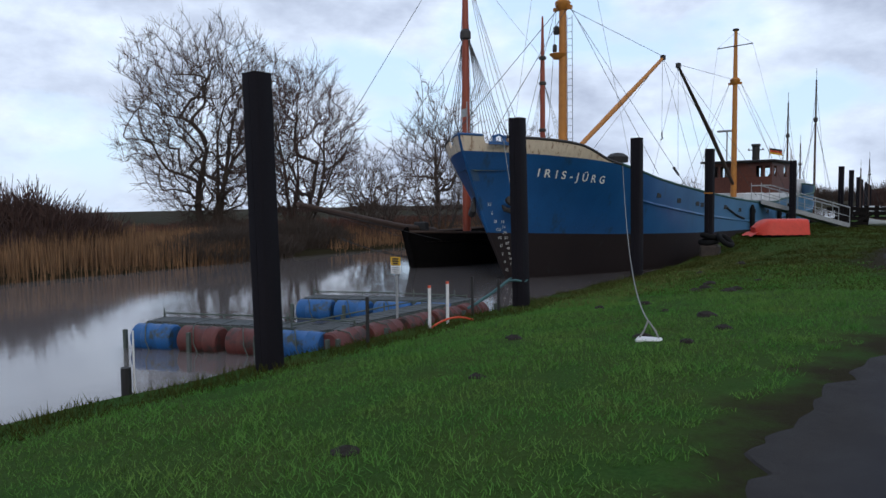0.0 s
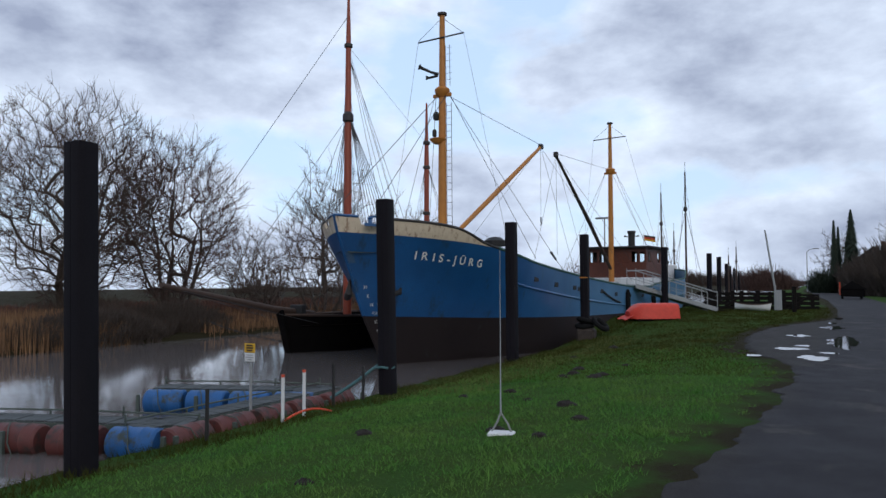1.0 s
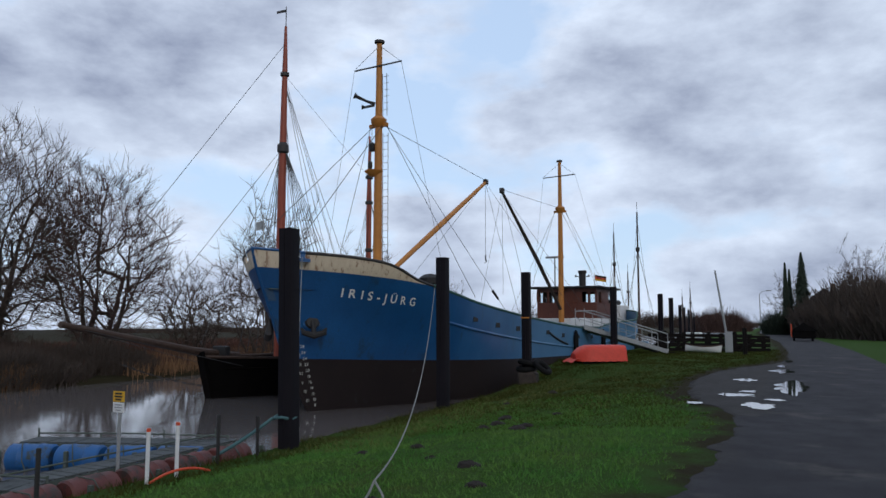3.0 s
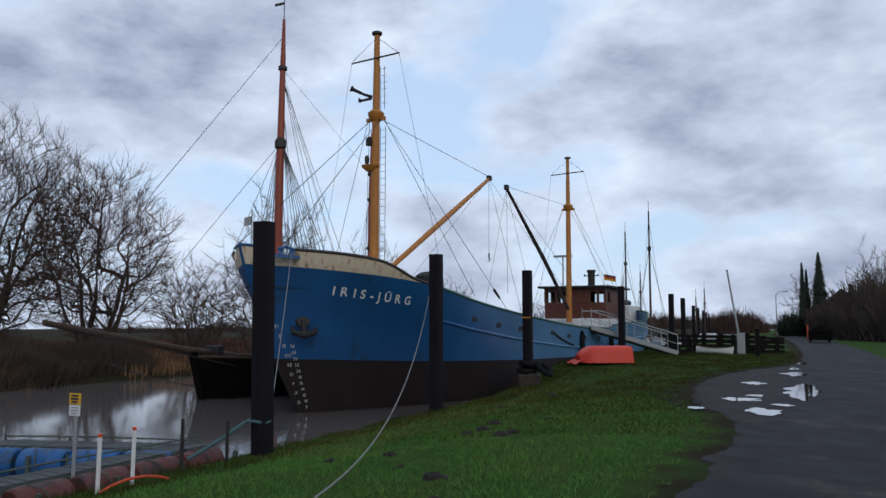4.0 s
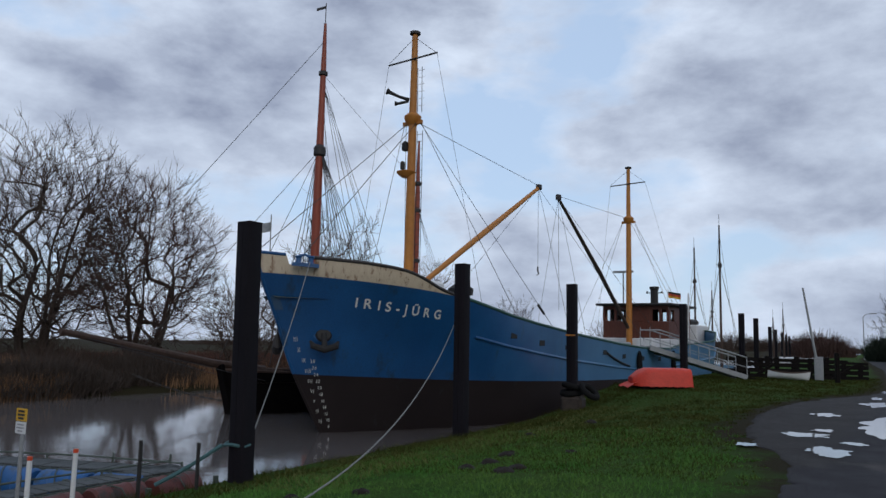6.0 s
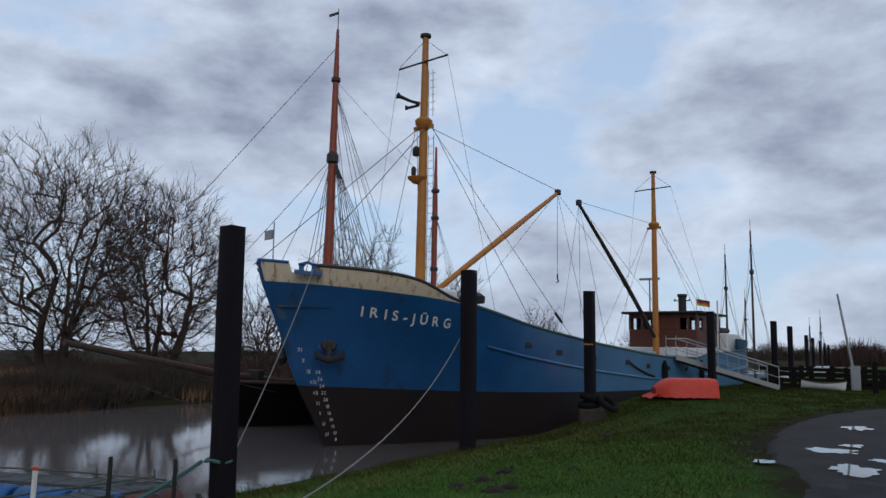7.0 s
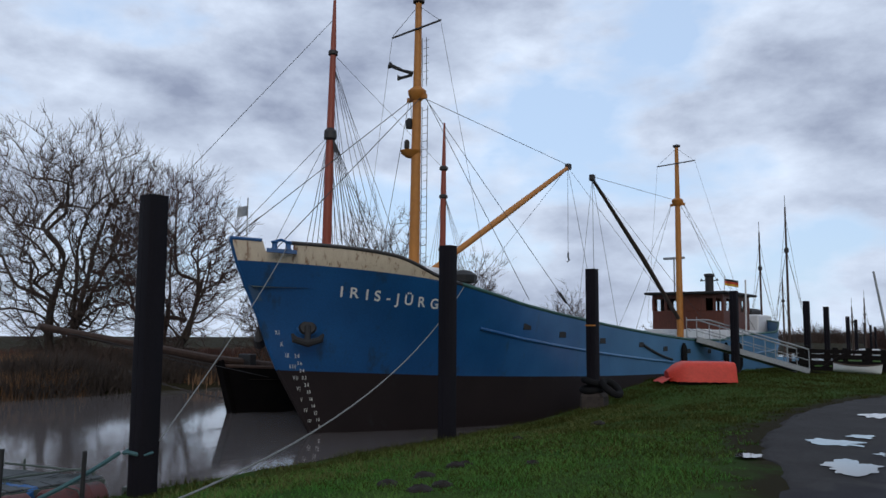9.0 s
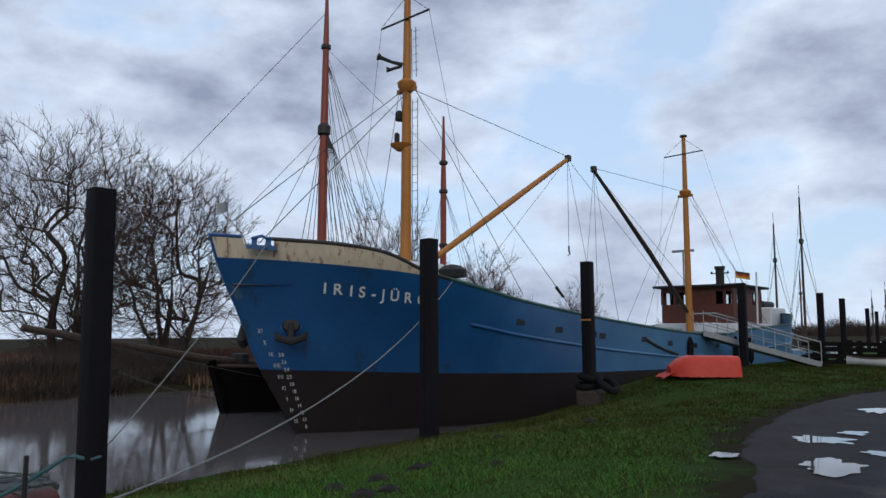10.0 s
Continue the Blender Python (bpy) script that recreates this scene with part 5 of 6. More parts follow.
for x in (0.2, 1.8, 3.4, 5.0):
    part("bearer", Geo().box(x - 0.1, x + 0.1, -0.05, 2.1, 0.06, 0.296, 0.02), M["planks"], jetty)
    part("rear_post", Geo().box(x - 0.12, x + 0.12, 1.95, 2.19, -2.4, 1.15, 0.02), M["planks"], jetty)
part("rear_rail", Geo().beam((-0.4, 2.24, 0.95), (6.2, 2.24, 0.9), 0.07, 0.2), M["planks"], jetty)
solid("service_cabinet", Geo().box(-0.21, 0.21, -0.16, 0.16, 0, 1.2, 0.03).box(-0.23, 0.23, -0.18, 0.18, 1.2, 1.25, 0.02), M["steel"], pose(9.7, 49.7, -0.03, 0, 0, -10), "pale grey metal service cabinet", "cabinet")
solid("leaning_pole", Geo().tube([(0.45, 0, -0.3), (-0.28, 0, 4.85)], [0.07, 0.05], 8), M["steel"], pose(9.45, 50.4, 0), "pale leaning pole beside the cabinet", "pole")
solid("fence_post", Geo().box(-0.1, 0.1, -0.1, 0.1, -0.3, 1.45, 0.02), M["planks"], pose(10.2, 47.8, 0, 0, 0, 8), "dark timber post on the grass", "post")


def small_boat(m, length, beam, hull, mast_h, label, cabin=False):
    t = thing("moored_boat", m, label, "boat", "boats moored beyond")
    g = Geo()
    for sign in (1, -1):
        rws = []
        for i in range(13):
            k = i / 12
            b = beam / 2 * (1 - (1 - min(1, k / 0.4)) ** 2) * (1 - max(0, (k - 0.75) / 0.25) ** 2 * 0.35)
            rws.append([(sign * b * f, length * k, -0.4 + (1.1 + 0.3 * (1 - k)) * h) for f, h in ((0.75, 0), (0.92, 0.5), (1, 1))])
        g.grid(rws)
    part("hull", g, hull, t)
    part("deck", Geo().grid([[(x * beam / 2 * (1 - (1 - min(1, i / 12 / 0.4)) ** 2), length * i / 12, 0.6) for x in (-0.95, 0, 0.95)] for i in range(1, 13)]), M["deck"], t)
    if cabin:
        part("cabin", Geo().box(-beam * 0.3, beam * 0.3, length * 0.45, length * 0.75, 0.55, 1.6, 0.08), M["white"], t, "white cabin")
    if mast_h:
        mm = part("mast", Geo().tube([(0, length * 0.4, 0.4), (0, length * 0.4, mast_h)], [0.11, 0.06], 8), M["brownwood"], t, "dark wooden mast")
        part("masthead", Geo().tube([(0, length * 0.4, mast_h), (0, length * 0.4, mast_h + 0.9)], 0.02, 5), M["darksteel"], mm)
        part("hounds", Geo().lathe([(0.06, mast_h * 0.72), (0.17, mast_h * 0.73), (0.17, mast_h * 0.75), (0.06, mast_h * 0.76)], 8, (0, length * 0.4, 0)), M["darksteel"], mm)
        for sx in (-1, 1):
            for dy in (0.2, 0.9):
                part("shroud", Geo().tube([(0, length * 0.4, mast_h * 0.74), (sx * beam * 0.48, length * 0.4 + dy, 0.6)], 0.012, 4), M["wire"], t)
        part("forestay", Geo().tube([(0, length * 0.4, mast_h * 0.95), (0, 0, 0.9)], 0.012, 4), M["wire"], t)
        part("backstay", Geo().tube([(0, length * 0.4, mast_h * 0.95), (0, length, 0.9)], 0.012, 4), M["wire"], t)
    return t


small_boat(pose(4.9, 65.4, WATER, 0, 0, -15), 12, 3.6, M["tar"], 12.5, "dark sailing barge with a tall bare mast")
small_boat(pose(3.2, 70.7, WATER, 0, 0, -15), 11, 3.4, M["tar"], 11.3, "dark sailing boat with a bare mast")
small_boat(pose(5.5, 86.5, WATER, 0, 0, -15), 9, 3.0, M["lightblue"], 8.6, "pale sailing yacht with a bare mast")
dinghy = thing("rowing_dinghy", pose(8.05, 48.5, ground_z(4.6, 40.4) + 0.02, 0, 4, -6) @ Matrix.Scale(0.85, 4), "small white open rowing dinghy lying on the grass", "boat")
SHELL = []
for i in range(17):
    k = i / 16
    b = 0.56 * (1 - max(0, 0.5 - k) ** 2 * 2.6) * (1 - max(0, k - 0.55) ** 2 * 4.2)
    rise = 0.36 + 0.12 * (2 * k - 1) ** 2 + 0.08 * k
    SHELL.append([(-1.12 + 2.24 * k + 0.08 * (abs(j) / 6) * k, b * math.copysign(abs(math.sin(math.pi * j / 12)) ** 0.7, j), rise * (1 - math.cos(math.pi * j / 12)) + 0.05 * k * k) for j in range(-6, 7)])
part("hull", Geo().grid(SHELL), M["white"], dinghy, "white planked hull")
part("transom", Geo().add(SHELL[0], [tuple(range(13))]), M["white"], dinghy)
for side in (0, -1):
    part("gunwale", Geo().tube([row[side] for row in SHELL], 0.028, 6), M["brownwood"], dinghy, "brown rubbing strake")
for x in (-0.45, 0.25):
    part("thwart", Geo().box(x, x + 0.22, -0.46, 0.46, 0.24, 0.27, 0.008), M["brownwood"], dinghy)
small_boat(pose(12.0, 92.0, WATER, 0, 0, -15), 9, 3.0, M["tar"], 6.0, "dark motor boat moored far along the quay", True)
small_boat(pose(14.5, 104.0, WATER, 0, 0, -15), 10, 3.2, M["lightblue"], 7.5, "pale blue boat moored far along the quay", True)

# ---- puddles ----
PUDDLES = [(7.19, 12.5, 0.15, 0.26), (7.87, 14.76, 0.46, 0.36), (8.1, 15.85, 0.2, 0.24), (8.47, 12.45, 0.32, 0.62), (8.76, 13.86, 0.2, 0.2), (9.05, 17.6, 0.40, 1.9), (7.87, 19.8, 0.27, 0.6), (8.84, 24.8, 0.34, 1.1), (9.02, 32.4, 0.16, 1.1), (8.79, 28.0, 0.17, 0.7)]
for i, (s, a, rx, ry) in enumerate(PUDDLES):
    g = Geo()
    pts = []
    for j in range(48):
        t = 2 * math.pi * j / 48
        k = 1 + 0.55 * noise.noise(Vector((math.cos(t) * 1.6, math.sin(t) * 1.6, i * 3.1 + 7))) + 0.4 * noise.noise(Vector((math.cos(t) * 3.5, math.sin(t) * 3.5, i * 5.7)))
        pts.append((rx * k * math.cos(t), ry * k * math.sin(t), 0))
    g.add(pts, [tuple(range(48))])
    solid("puddle", g, M["puddle"], bank @ Matrix.Translation((s, a, 0.034)), "shallow rain puddle mirroring the sky on asphalt", "puddle", "puddles on the lane")

# ---- molehills ----
HILLS = [(4.97, 2.5, 0.16), (5.21, 4.62, 0.2), (5.77, 3.49, 0.17), (5.67, 2.17, 0.13), (2.87, 2.53, 0.15), (4.1, -0.4, 0.13), (4.7, -3.2, 0.17), (4.55, 9.03, 0.18), (3.67, 9.03, 0.2), (2.98, 2.39, 0.15), (3.43, 11.1, 0.15), (4.48, 8.68, 0.2), (3.48, 10.78, 0.2), (3.46, 6.61, 0.16), (2.73, 6.08, 0.13), (3.66, 9.79, 0.2), (2.41, 17.97, 0.22), (4.48, 11.31, 0.14), (2.0, 15.0, 0.14), (4.2, 5.6, 0.12)]
for i, (s, a, r) in enumerate(HILLS):
    g = Geo()
    rows = []
    for k in range(6):
        rr = r * (1 - k / 5.0)
        row = []
        for j in range(14):
            t = 2 * math.pi * j / 14
            u = 1 + 0.35 * noise.noise(Vector((math.cos(t) * 1.5 + i, math.sin(t) * 1.5, k * 0.6)))
            h = 0.065 * (r / 0.17) * math.sin(math.pi / 2 * k / 5) + 0.02 * noise.noise(Vector((math.cos(t) * 3, math.sin(t) * 3 + i, k * 1.3)))
            row.append((0.8 * rr * u * math.cos(t) * 1.25, 0.8 * rr * u * math.sin(t), h - (0.05 if k == 0 else 0)))
        rows.append(row)
    g.grid(rows, True)
    solid("molehill", g, M["soil"], bank @ Matrix.Translation((s, a, ground_z(s, a))), "small dark molehill of loose soil in the grass", "molehill", "molehills on the bank")


# ---- bare trees ----
def bare_tree(m, height, stems, spread, seed, label, wide, low=0.06, twig="twig", counts=(60, 420, 2100), rough=0.25, tip=0.0115):
    """Stems that fan out from the base, then limbs, branches and twigs, each grown from the nearest wood towards a point of a rounded crown."""
    rng = random.Random(seed)
    nodes, parent, chains = np.zeros((60000, 3)), [], []
    count = 0

    def add(q, up):
        nonlocal count
        nodes[count] = q
        parent.append(up)
        count += 1
        return count - 1

    def chain(start, pts):
        ids = [start]
        for q in pts:
            ids.append(add(q, ids[-1]))
        chains.append(ids)

    mid, half = height * (1 + low) / 2, height * (1 - low) / 2

    def crown_point(shell):
        while True:
            d = Vector((rng.uniform(-1, 1), rng.uniform(-1, 1), rng.uniform(-1, 1)))
            if 0.01 < d.length < 1:
                break
        d.normalize()
        k = (shell + (1 - shell) * rng.random()) ** 0.6
        k *= 1 + rough * noise.noise(Vector((d.x * 1.6 + seed, d.y * 1.6, d.z * 1.6))) + 0.5 * rough * noise.noise(Vector((d.x * 4, d.y * 4 + seed, d.z * 4)))
        pinch = 1.0 if d.z > -0.2 else 1.0 - 0.45 * (-0.2 - d.z)
        return Vector((d.x * wide * k * pinch, d.y * wide * k * pinch, mid + d.z * half * k))

    for i in range(stems):
        a = 2 * math.pi * (i + rng.random() * 0.7) / stems
        root = add((math.cos(a) * 0.2, math.sin(a) * 0.2, -0.5), -1)
        d = Vector((math.cos(a) * spread * rng.uniform(0.25, 1.1), math.sin(a) * spread * rng.uniform(0.25, 1.1), 1)).normalized()
        q, pts = Vector(nodes[root].tolist()), []
        for _ in range(9):
            d = (d + Vector((rng.uniform(-0.16, 0.16), rng.uniform(-0.16, 0.16), 0.07))).normalized()
            q = q + d * height * 0.074
            pts.append(tuple(q))
        chain(root, pts)
    for level, n in enumerate(counts):
        goals = [crown_point((0.05, 0.15, 0.3)[level]) for _ in range(n)]
        goals.sort(key=lambda q: q.x * q.x + q.y * q.y + (q.z - height * 0.25) ** 2)
        for q in goals:
            live = nodes[:count]
            d = np.array(q) - live
            dist = np.sqrt((d * d).sum(1))
            far = np.sqrt((live * live).sum(1)) + 0.01
            turn = (live * d).sum(1) / (far * (dist + 0.01))
            cost = dist * (1.75 - 0.75 * turn) + np.maximum(0, -d[:, 2]) * 0.6
            k = int(np.argmin(cost))
            if dist[k] < 0.12:
                continue
            p0 = Vector(live[k].tolist())
            up = parent[k]
            along = (p0 - Vector(nodes[up].tolist())).normalized() if up >= 0 else Vector((0, 0, 1))
            reach = dist[k]
            ctrl = p0 + along * reach * 0.24 + Vector((rng.uniform(-0.07, 0.07), rng.uniform(-0.07, 0.07), 0.03)) * reach
            steps = max(2, min(6, int(reach / 0.35)))
            pts = []
            for i in range(1, steps + 1):
                f = i / steps
                pts.append(tuple(p0 * (1 - f) ** 2 + ctrl * 2 * f * (1 - f) + q * f * f + Vector((rng.uniform(-1, 1), rng.uniform(-1, 1), rng.uniform(-1, 1))) * 0.016))
            chain(k, pts)
    load = np.zeros(count)
    leafy = np.ones(count, bool)
    for u in parent:
        if u >= 0:
            leafy[u] = False
    load[leafy] = tip ** 2.1
    for i in range(count - 1, -1, -1):
        if parent[i] >= 0:
            load[parent[i]] += load[i]
    radius = load ** (1 / 2.1)
    trunk, crown = Geo(), Geo()
    for ids in chains:
        rad = [min(radius[ids[0]], radius[ids[1]] * 1.05)] + [float(radius[i]) for i in ids[1:]]
        pts = [nodes[i].tolist() for i in ids]
        thick = max(rad) > 0.045
        (trunk if thick else crown).tube(pts, rad, 7 if thick else 3, False)
        if not thick:
            end, d = Vector(pts[-1]), (Vector(pts[-1]) - Vector(pts[-2])).normalized()
            out = Vector((end.x, end.y, (end.z - mid) * 0.9 + 0.8)).normalized()
            for _ in range(4):
                e = (d * 0.6 + out * 0.6 + Vector((rng.uniform(-0.8, 0.8), rng.uniform(-0.8, 0.8), rng.uniform(-0.5, 0.8)))).normalized()
                b = Vector(pts[rng.randint(max(0, len(pts) - 3), len(pts) - 1)])
                h = rng.uniform(0.035, 0.085) * min(height, 11)
                crown.tube([b, b + e * h * 0.55, b + e * h + Vector((0, 0, 0.05 * h))], [tip * 0.8, tip * 0.65, tip * 0.45], 3, False)
    t = thing("bare_tree", m, label, "tree", "bare trees on the far bank")
    part("trunk", trunk, M["bark"], t, "dark forking trunk and limbs")
    part("crown", crown, M[twig], t, "fine leafless twigs")
    return t


bare_tree(pose(-29.3, 37.8, -0.6), 13.0, 4, 0.42, 3, "broad many-stemmed bare willow on the far bank", 5.6, 0.05, counts=(80, 520, 2300))
bare_tree(pose(-24.8, 40.4, -0.6), 11.0, 6, 0.5, 8, "many-stemmed bare willow with reddish twigs on the far bank", 4.3, 0.05, "redtwig", (60, 360, 1500))
t3 = bare_tree(pose(-23.8, 62.0, -0.5), 11.5, 1, 0.2, 12, "bare tree with crooked limbs on the far bank", 4.6, 0.2, counts=(30, 160, 800), rough=0.9, tip=0.014)
t4 = bare_tree(pose(-19.5, 50.0, -0.8), 6.2, 5, 0.9, 21, "low spreading bare willow scrub at the water", 3.2, 0.0, counts=(30, 160, 500), rough=0.6)
for x, y, s, rz in ((-20.5, 75, 0.8, 70), (-13.5, 84, 0.55, 310)):
    copy_thing(t3, pose(x, y, -0.5, 0, 0, rz) @ Matrix.Scale(s, 4))
for x, y, s, rz in ((-22.0, 45.5, 0.8, 130), (-17.0, 56.0, 1.0, 250), (-25.5, 52, 1.1, 20), (-13.0, 66, 0.75, 90), (-5.0, 96, 0.8, 40)):
    copy_thing(t4, pose(x, y, -0.8, 0, 0, rz) @ Matrix.Scale(s, 4))


# ---- reeds, scrub and far woods ----
def blades(rng, count, place, height, width, lean):
    v, f = [], []
    for _ in range(count):
        x, y, z = place(rng)
        h, a = height * rng.uniform(0.6, 1.1), rng.uniform(0, math.pi)
        lx, ly = rng.uniform(-lean, lean) * h, rng.uniform(-lean, lean) * h
        c, s_ = math.cos(a) * width / 2, math.sin(a) * width / 2
        k = len(v)
        v += [(x - c, y - s_, z), (x + c, y + s_, z), (x + c * 0.8 + lx * 0.4, y + s_ * 0.8 + ly * 0.4, z + h * 0.55), (x - c * 0.8 + lx * 0.4, y - s_ * 0.8 + ly * 0.4, z + h * 0.55), (x + lx, y + ly, z + h)]
        f += [(k, k + 1, k + 2, k + 3), (k + 3, k + 2, k + 4)]
    g = Geo()
    g.v, g.f = v, f
    return g


def reed_place(s0, s1, a0, a1):
    def place(rng):
        s, a = rng.uniform(s0, s1), rng.uniform(a0, a1)
        return s, a, ground_z(s, a) - 0.05
    return place


rng = random.Random(5)
solid("reed_bed", blades(rng, 13000, reed_place(-26.5, -20.4, -14, 14.0), 1.3, 0.035, 0.06), M["reed"], bank, "tall dry tan reeds along the far bank", "reeds", kind="stuff", smooth=False)
solid("reed_bed", blades(rng, 5000, reed_place(-25.5, -20.4, 14.0, 18), 0.95, 0.035, 0.1), M["reed"], bank, "dry tan reeds along the far bank", "reeds", kind="stuff", smooth=False)
solid("reed_bed", blades(rng, 5000, reed_place(-25.0, -20.7, 23, 44), 0.75, 0.035, 0.2), M["reed"], bank, "flattened brown reeds on the muddy far edge", "reeds", kind="stuff", smooth=False)
solid("reed_bed", blades(rng, 4000, reed_place(-25.0, -20.4, 42, 70), 0.9, 0.04, 0.15), M["reed"], bank, "dry tan reeds along the far bank upstream", "reeds", kind="stuff", smooth=False)


def plume_place(rng):
    s, a = rng.uniform(-44, -22), rng.uniform(-16, 55)
    return s, a, ground_z(s, a) - 0.05


solid("reed_plumes", blades(rng, 20000, plume_place, 0.75, 0.05, 0.2), M["reedhead"], bank, "brown-red rough growth behind the reeds", "reeds", kind="stuff", smooth=False)


def scrub(name, m, sx, sy, h, count, seed, mat, label, category="bush"):
    """A tangle of rising twigs on an oval plot, higher in the middle."""
    rng = random.Random(seed)
    g = Geo()
    for _ in range(count):
        a, r = rng.uniform(0, 2 * math.pi), math.sqrt(rng.random())
        x, y = sx * r * math.cos(a), sy * r * math.sin(a)
        hh = h * (1 - 0.55 * r * r) * rng.uniform(0.55, 1.05) * (1 + 0.3 * noise.noise(Vector((x * 0.5, y * 0.5, seed))))
        p = Vector((x, y, -0.3))
        d = Vector((rng.uniform(-0.5, 0.5), rng.uniform(-0.5, 0.5), 1)).normalized()
        pts = [p]
        for i in range(3):
            d = (d + Vector((rng.uniform(-0.3, 0.3), rng.uniform(-0.3, 0.3), 0.1))).normalized()
            pts.append(pts[-1] + d * hh / 3)
        w = 0.006 * h + 0.004
        g.tube(pts, [w * 2, w * 1.5, w, w * 0.5], 3, False)
        for _k in range(3):
            i = rng.randint(1, 2)
            q = pts[i]
            e = (d + Vector((rng.uniform(-0.9, 0.9), rng.uniform(-0.9, 0.9), 0.1))).normalized()
            g.tube([q, q + e * hh * 0.22, q + e * hh * 0.36 + Vector((0, 0, hh * 0.05))], [w, w * 0.7, w * 0.4], 3, False)
    return solid(name, g, mat, m, label, category, kind="stuff", smooth=False)


scrub("bramble_scrub", bank @ pose(-22.4, 16.8, -0.9), 2.0, 5.2, 1.8, 3400, 30, M["bark"], "dark bramble tangle overhanging the far bank")
scrub("bramble_scrub", bank @ pose(-23.6, 23.6, -0.7), 2.4, 3.2, 1.8, 2200, 37, M["bark"], "dark bramble tangle below the willows")
scrub("bramble_scrub", pose(-27.8, 38.0, -0.5), 4.6, 3.2, 1.8, 1700, 31, M["twig"], "dark bramble tangle round the willow stems")
scrub("bramble_scrub", pose(-22.0, 47.0, -0.6), 3.0, 5.0, 1.3, 900, 32, M["redtwig"], "brown bramble tangle along the far bank")
scrub("bramble_scrub", bank @ pose(-27.0, 6.0, -0.5), 3.6, 8.0, 3.5, 4600, 36, M["redtwig"], "reddish leafless thicket behind the reeds")
scrub("bramble_scrub", pose(-15.5, 62.0, -0.6), 4.5, 10.0, 2.2, 1500, 33, M["twig"], "grey-brown thicket along the far bank")
scrub("hedge", pose(34.6, 96.0, 0), 7.0, 22.0, 7.6, 5200, 34, M["bark"], "tall dark leafless hedge beside the lane", "hedge")
scrub("far_copse", pose(28.8, 165.0, 0), 6.5, 5.0, 5.2, 1300, 35, M["redtwig"], "low reddish copse in the distance", "woods")
for i in range(9):
    scrub("far_copse", pose(-150 + 22 * i, 235 + 18 * math.sin(i * 1.7), -4.5), 16.0, 6.0, 6.0 + 2 * math.sin(i * 2.3), 800, 40 + i, M["twig"], "grey leafless woods on the horizon", "woods")
for i in range(5):
    scrub("far_copse", pose(12 + 14 * i, 300 + 9 * math.sin(i), 0), 12.0, 6.0, 5.0 + 2 * math.sin(i * 1.3), 700, 60 + i, M["twig"], "grey leafless woods on the horizon", "woods")
for x, y, s, rz in ((40.0, 118.0, 1.0, 20), (35.5, 135.0, 0.8, 140), (46, 100, 1.1, 220)):
    copy_thing(t3, pose(x, y, 0, 0, 0, rz) @ Matrix.Scale(s, 4))


def conifer(m, h, w, seed):
    rng = random.Random(seed)
    t = thing("conifer", m, "slender dark evergreen beside the house roof", "tree", "dark conifers")
    part("trunk", Geo().tube([(0, 0, -0.2), (0, 0, h)], [0.22, 0.03], 8), M["bark"], t)
    g = Geo()
    for i in range(420):
        k = i / 420
        z = h * (0.06 + 0.94 * k)
        a = i * 2.4 + rng.uniform(-0.4, 0.4)
        r = w * (1 - k) ** 0.8 * rng.uniform(0.55, 1.1) + 0.12
        c, s_ = math.cos(a), math.sin(a)
        q = 0.22 * r + 0.1
        g.add([(0, 0, z + 0.1), (c * r * 0.6 - s_ * q, s_ * r * 0.6 + c * q, z - 0.1 * r), (c * r, s_ * r, z - 0.3 * r), (c * r * 0.6 + s_ * q, s_ * r * 0.6 - c * q, z - 0.1 * r), (c * r * 0.6, s_ * r * 0.6, z + 0.16)],
              [(0, 1, 4), (1, 2, 4), (2, 3, 4), (3, 0, 4)])
    part("crown", g, M["needle"], t, "dense dark needles", False)
    return t


conifer(pose(34.2, 125, 0), 12.4, 2.0, 1)
conifer(pose(32.1, 126, 0), 10.9, 0.9, 2)
conifer(pose(33.2, 128, 0), 10.0, 0.8, 3)

# ---- house, trailer and street lamp down the lane ----
house = thing("house", pose(34.8, 119.0, 0, 0, 0, -14), "low house with a steep dark roof beyond the hedge", "house")
part("wall", Geo().box(-4, 5, -4, 5, 0, 2.6, 0.02), M["brick"], house)
g = Geo().add([(-4.7, -4.6, 2.4), (5.7, -4.6, 2.4), (5.7, 5.6, 2.4), (-4.7, 5.6, 2.4), (0.5, -3.2, 6.6), (0.5, 4.2, 6.6)], [(0, 1, 4), (1, 2, 5, 4), (2, 3, 5), (3, 0, 4, 5), (0, 3, 2, 1)])
part("roof", g, M["thatch"], house, "steep dark roof", False)
for x in (-2.4, 1.2):
    part("window", Geo().box(x, x + 1.1, -4.05, -4.0, 0.9, 2.0, 0.01), M["glass_dark"], house)
part("chimney", Geo().box(1.6, 2.2, 0, 0.6, 5.0, 7.3, 0.02), M["brick"], house)
scrub("garden_shrub", pose(28.6, 118.0, 0), 1.6, 1.6, 4.2, 900, 71, M["needle"], "dark rounded evergreen shrub by the house", "bush")

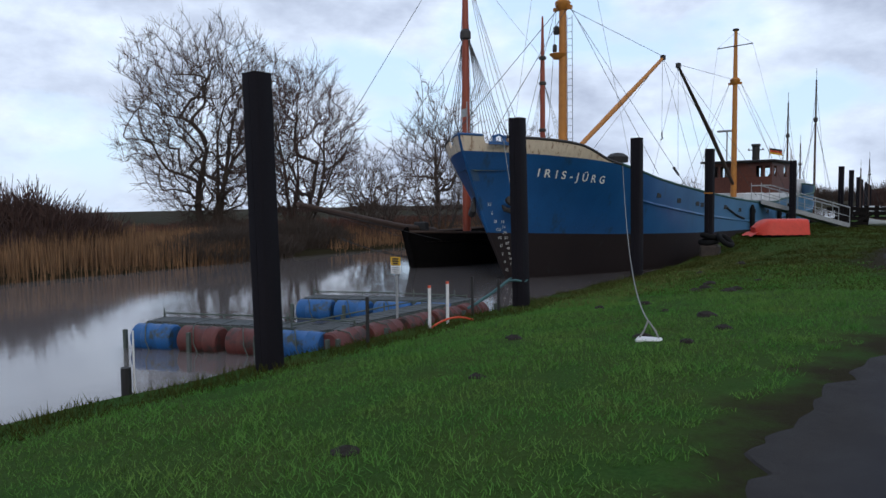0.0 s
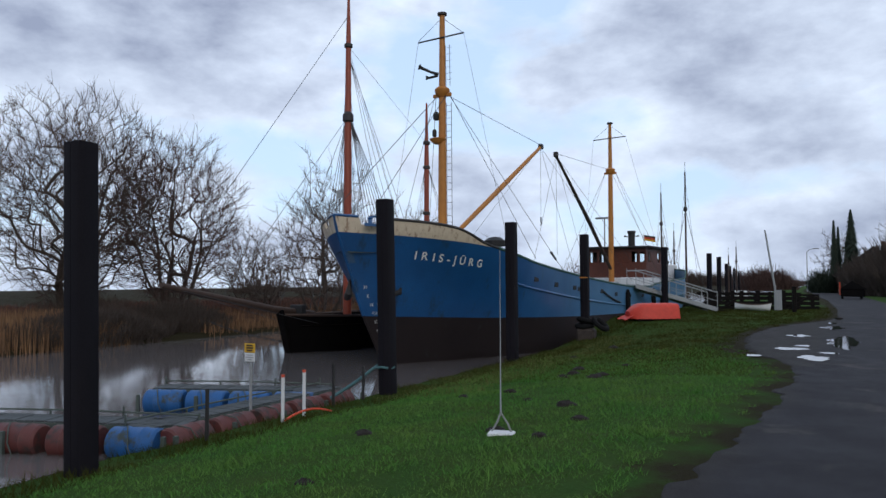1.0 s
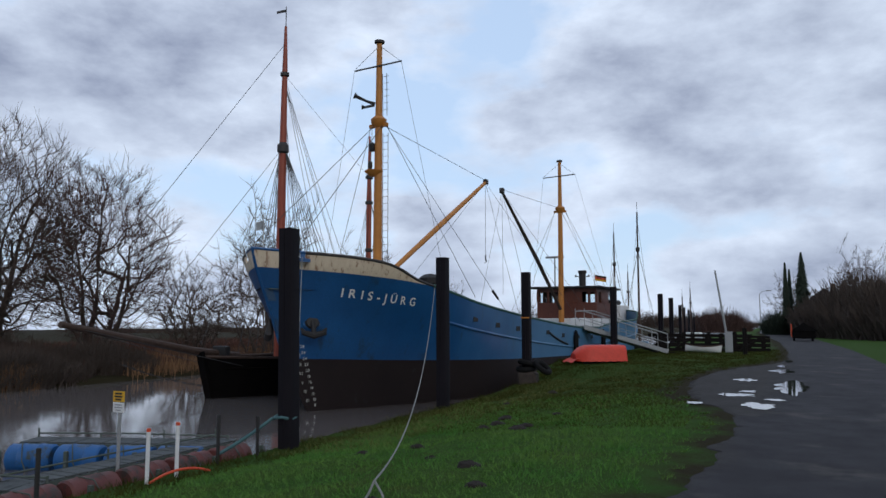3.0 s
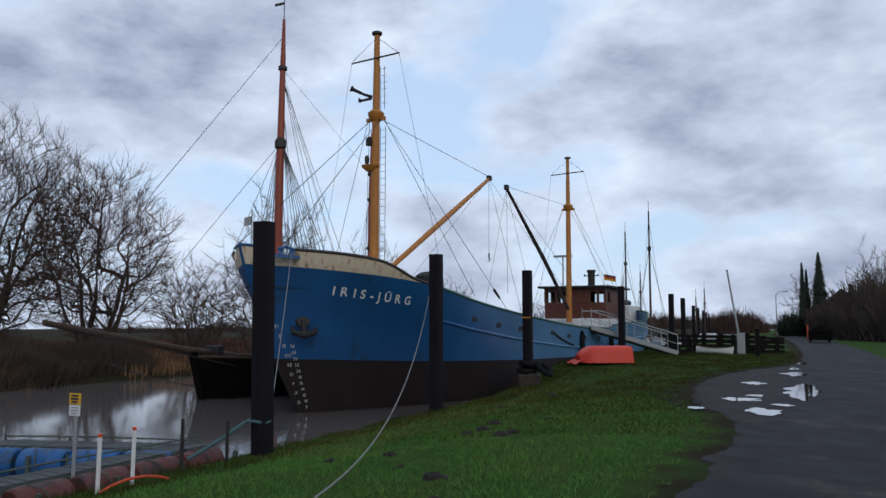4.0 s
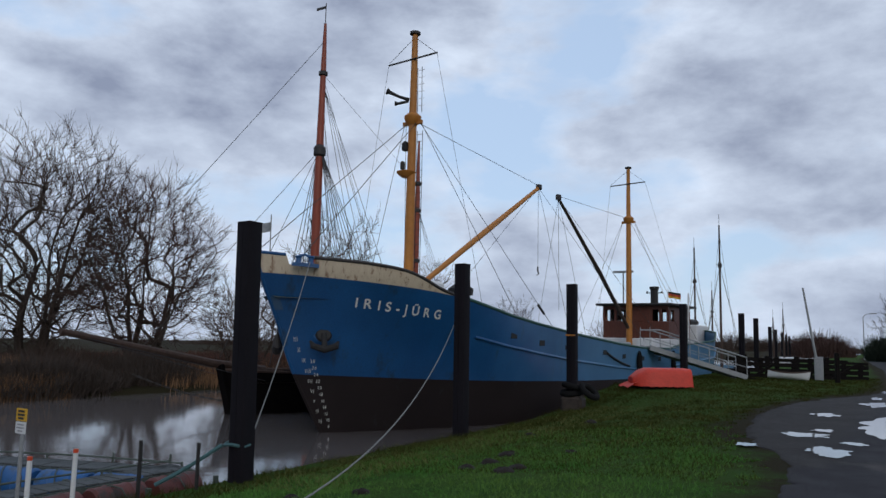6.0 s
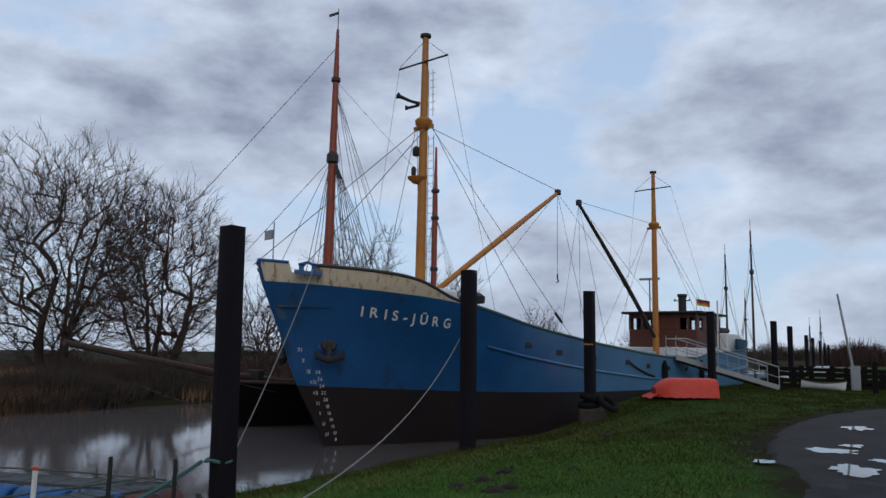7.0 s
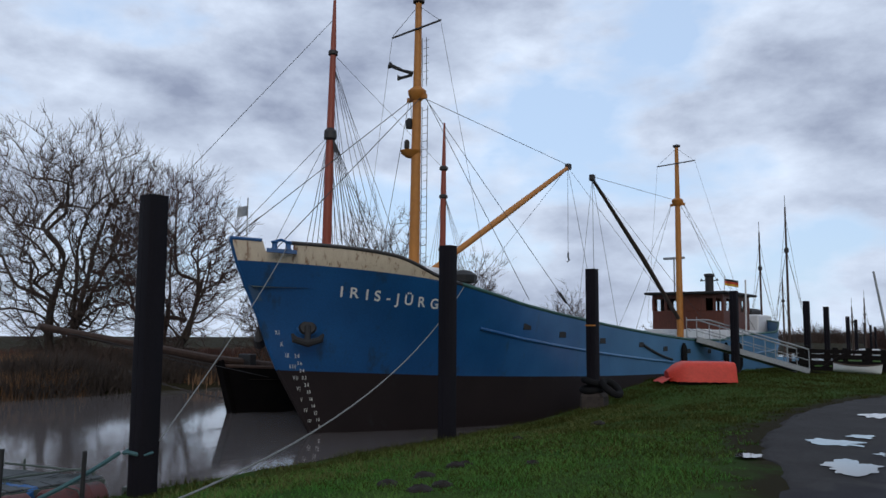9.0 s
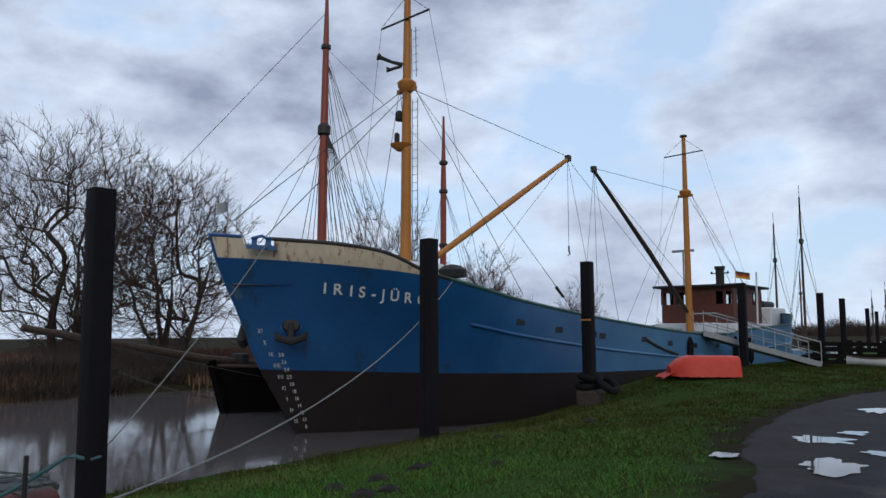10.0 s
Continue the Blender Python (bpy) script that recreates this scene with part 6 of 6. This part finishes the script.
trailer = thing("trailer", pose(22.0, 80.5, 0, 0, 0, -14), "small trailer with an orange end and dark tarpaulin", "trailer")
part("body", Geo().box(-0.9, 1.1, -1.2, 1.2, 0.25, 1.0, 0.04), M["tar"], trailer)
part("end_panel", Geo().box(-1.0, -0.9, -1.1, 1.1, 0.4, 1.6, 0.02), M["redtip"], trailer, "orange end panel")
part("tarpaulin", Geo().add([(-0.9, -1.3, 1.02), (1.3, -1.3, 0.95), (1.3, 1.3, 0.95), (-0.9, 1.3, 1.02), (0.1, -1.0, 1.75), (0.1, 1.0, 1.75)], [(0, 1, 4), (1, 2, 5, 4), (2, 3, 5), (3, 0, 4, 5), (0, 3, 2, 1)]), M["tar"], trailer, "dark blue-grey tarpaulin", False)
for sx in (-0.85, 0.75):
    wheel = part("wheel", Geo().lathe([(0.1, 0), (0.32, 0), (0.34, 0.05), (0.34, 0.15), (0.32, 0.2), (0.1, 0.2)], 16, (sx, 0, 0.34), "x"), M["rubber"], trailer, "black wheel")

lamp = thing("street_lamp", pose(30.7, 137, 0), "tall grey street lamp beside the lane", "street lamp")
part("pole", Geo().tube([(0, 0, -0.2), (0, 0, 6.6)], [0.1, 0.06], 8), M["steel"], lamp)
part("arm", Geo().tube([(0, 0, 6.5), (0.4, 0, 6.95), (1.3, 0, 7.1)], 0.045, 6), M["steel"], lamp)
part("head", Geo().box(1.0, 1.9, -0.16, 0.16, 7.02, 7.18, 0.04), M["steel"], lamp)

# ---- grass blades ----
rng2 = np.random.default_rng(4)
v, f = [], []


def tuft_blades(count, s0, s1, a0, a1, h0, h1, w, lean):
    ss, aa = rng2.uniform(s0, s1, count), rng2.uniform(a0, a1, count)
    hh, an = rng2.uniform(h0, h1, count), rng2.uniform(0, 2 * math.pi, count)
    lx, ly = rng2.normal(0, lean, count), rng2.normal(0, lean, count)
    for s, a, h, t, dx, dy in zip(ss.tolist(), aa.tolist(), hh.tolist(), an.tolist(), lx.tolist(), ly.tolist()):
        edge = lerp_table(ROAD_LEFT, a) - s
        if edge < 0.15 or (edge < 1.0 and noise.noise(Vector((s * 3, a * 3, 1))) > edge - 0.6):
            continue
        z = ground_z(s, a) - 0.01
        q = noise.noise(Vector((s * 1.1, a * 1.1, 6)))
        h *= 1 + 0.9 * q
        c, d_ = math.cos(t) * w, math.sin(t) * w
        k = len(v)
        v.extend([(s - c, a - d_, z), (s + c, a + d_, z), (s + dx * h, a + dy * h, z + h)])
        f.append((k, k + 1, k + 2))


tuft_blades(70000, 0.6, 8.0, -5, 12, 0.03, 0.075, 0.006, 0.7)
tuft_blades(9000, 0.3, 8.0, 12, 16, 0.03, 0.075, 0.007, 0.7)
g = Geo()
g.v, g.f = v, f
solid("grass", g, M["grass"], bank, "short green winter grass on the sloping bank", "grass", kind="stuff", smooth=False)
# farther stretch in olive blades, with the lower exposure put into their colour
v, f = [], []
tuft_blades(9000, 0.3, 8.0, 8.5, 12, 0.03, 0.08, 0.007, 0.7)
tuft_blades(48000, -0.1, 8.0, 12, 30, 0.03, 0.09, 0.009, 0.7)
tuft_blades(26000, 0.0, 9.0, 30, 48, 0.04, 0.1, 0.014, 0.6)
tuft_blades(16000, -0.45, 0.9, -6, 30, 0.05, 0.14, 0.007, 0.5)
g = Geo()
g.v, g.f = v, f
solid("grass", g, M["dullgrass"], bank, "trodden olive winter grass, its colour darkened for dimmer light, with longer tufts at the water's edge", "grass", kind="stuff", smooth=False)
v, f = [], []
tuft_blades(7000, 0.0, 2.6, 7, 23, 0.05, 0.12, 0.007, 0.8)
tuft_blades(2500, 2.6, 5.5, 12, 26, 0.04, 0.09, 0.008, 0.8)
g = Geo()
g.v, g.f = v, f
solid("grass", g, M["straw"], bank, "bleached straw-green tufts on the slope by the ship", "grass", kind="stuff", smooth=False)
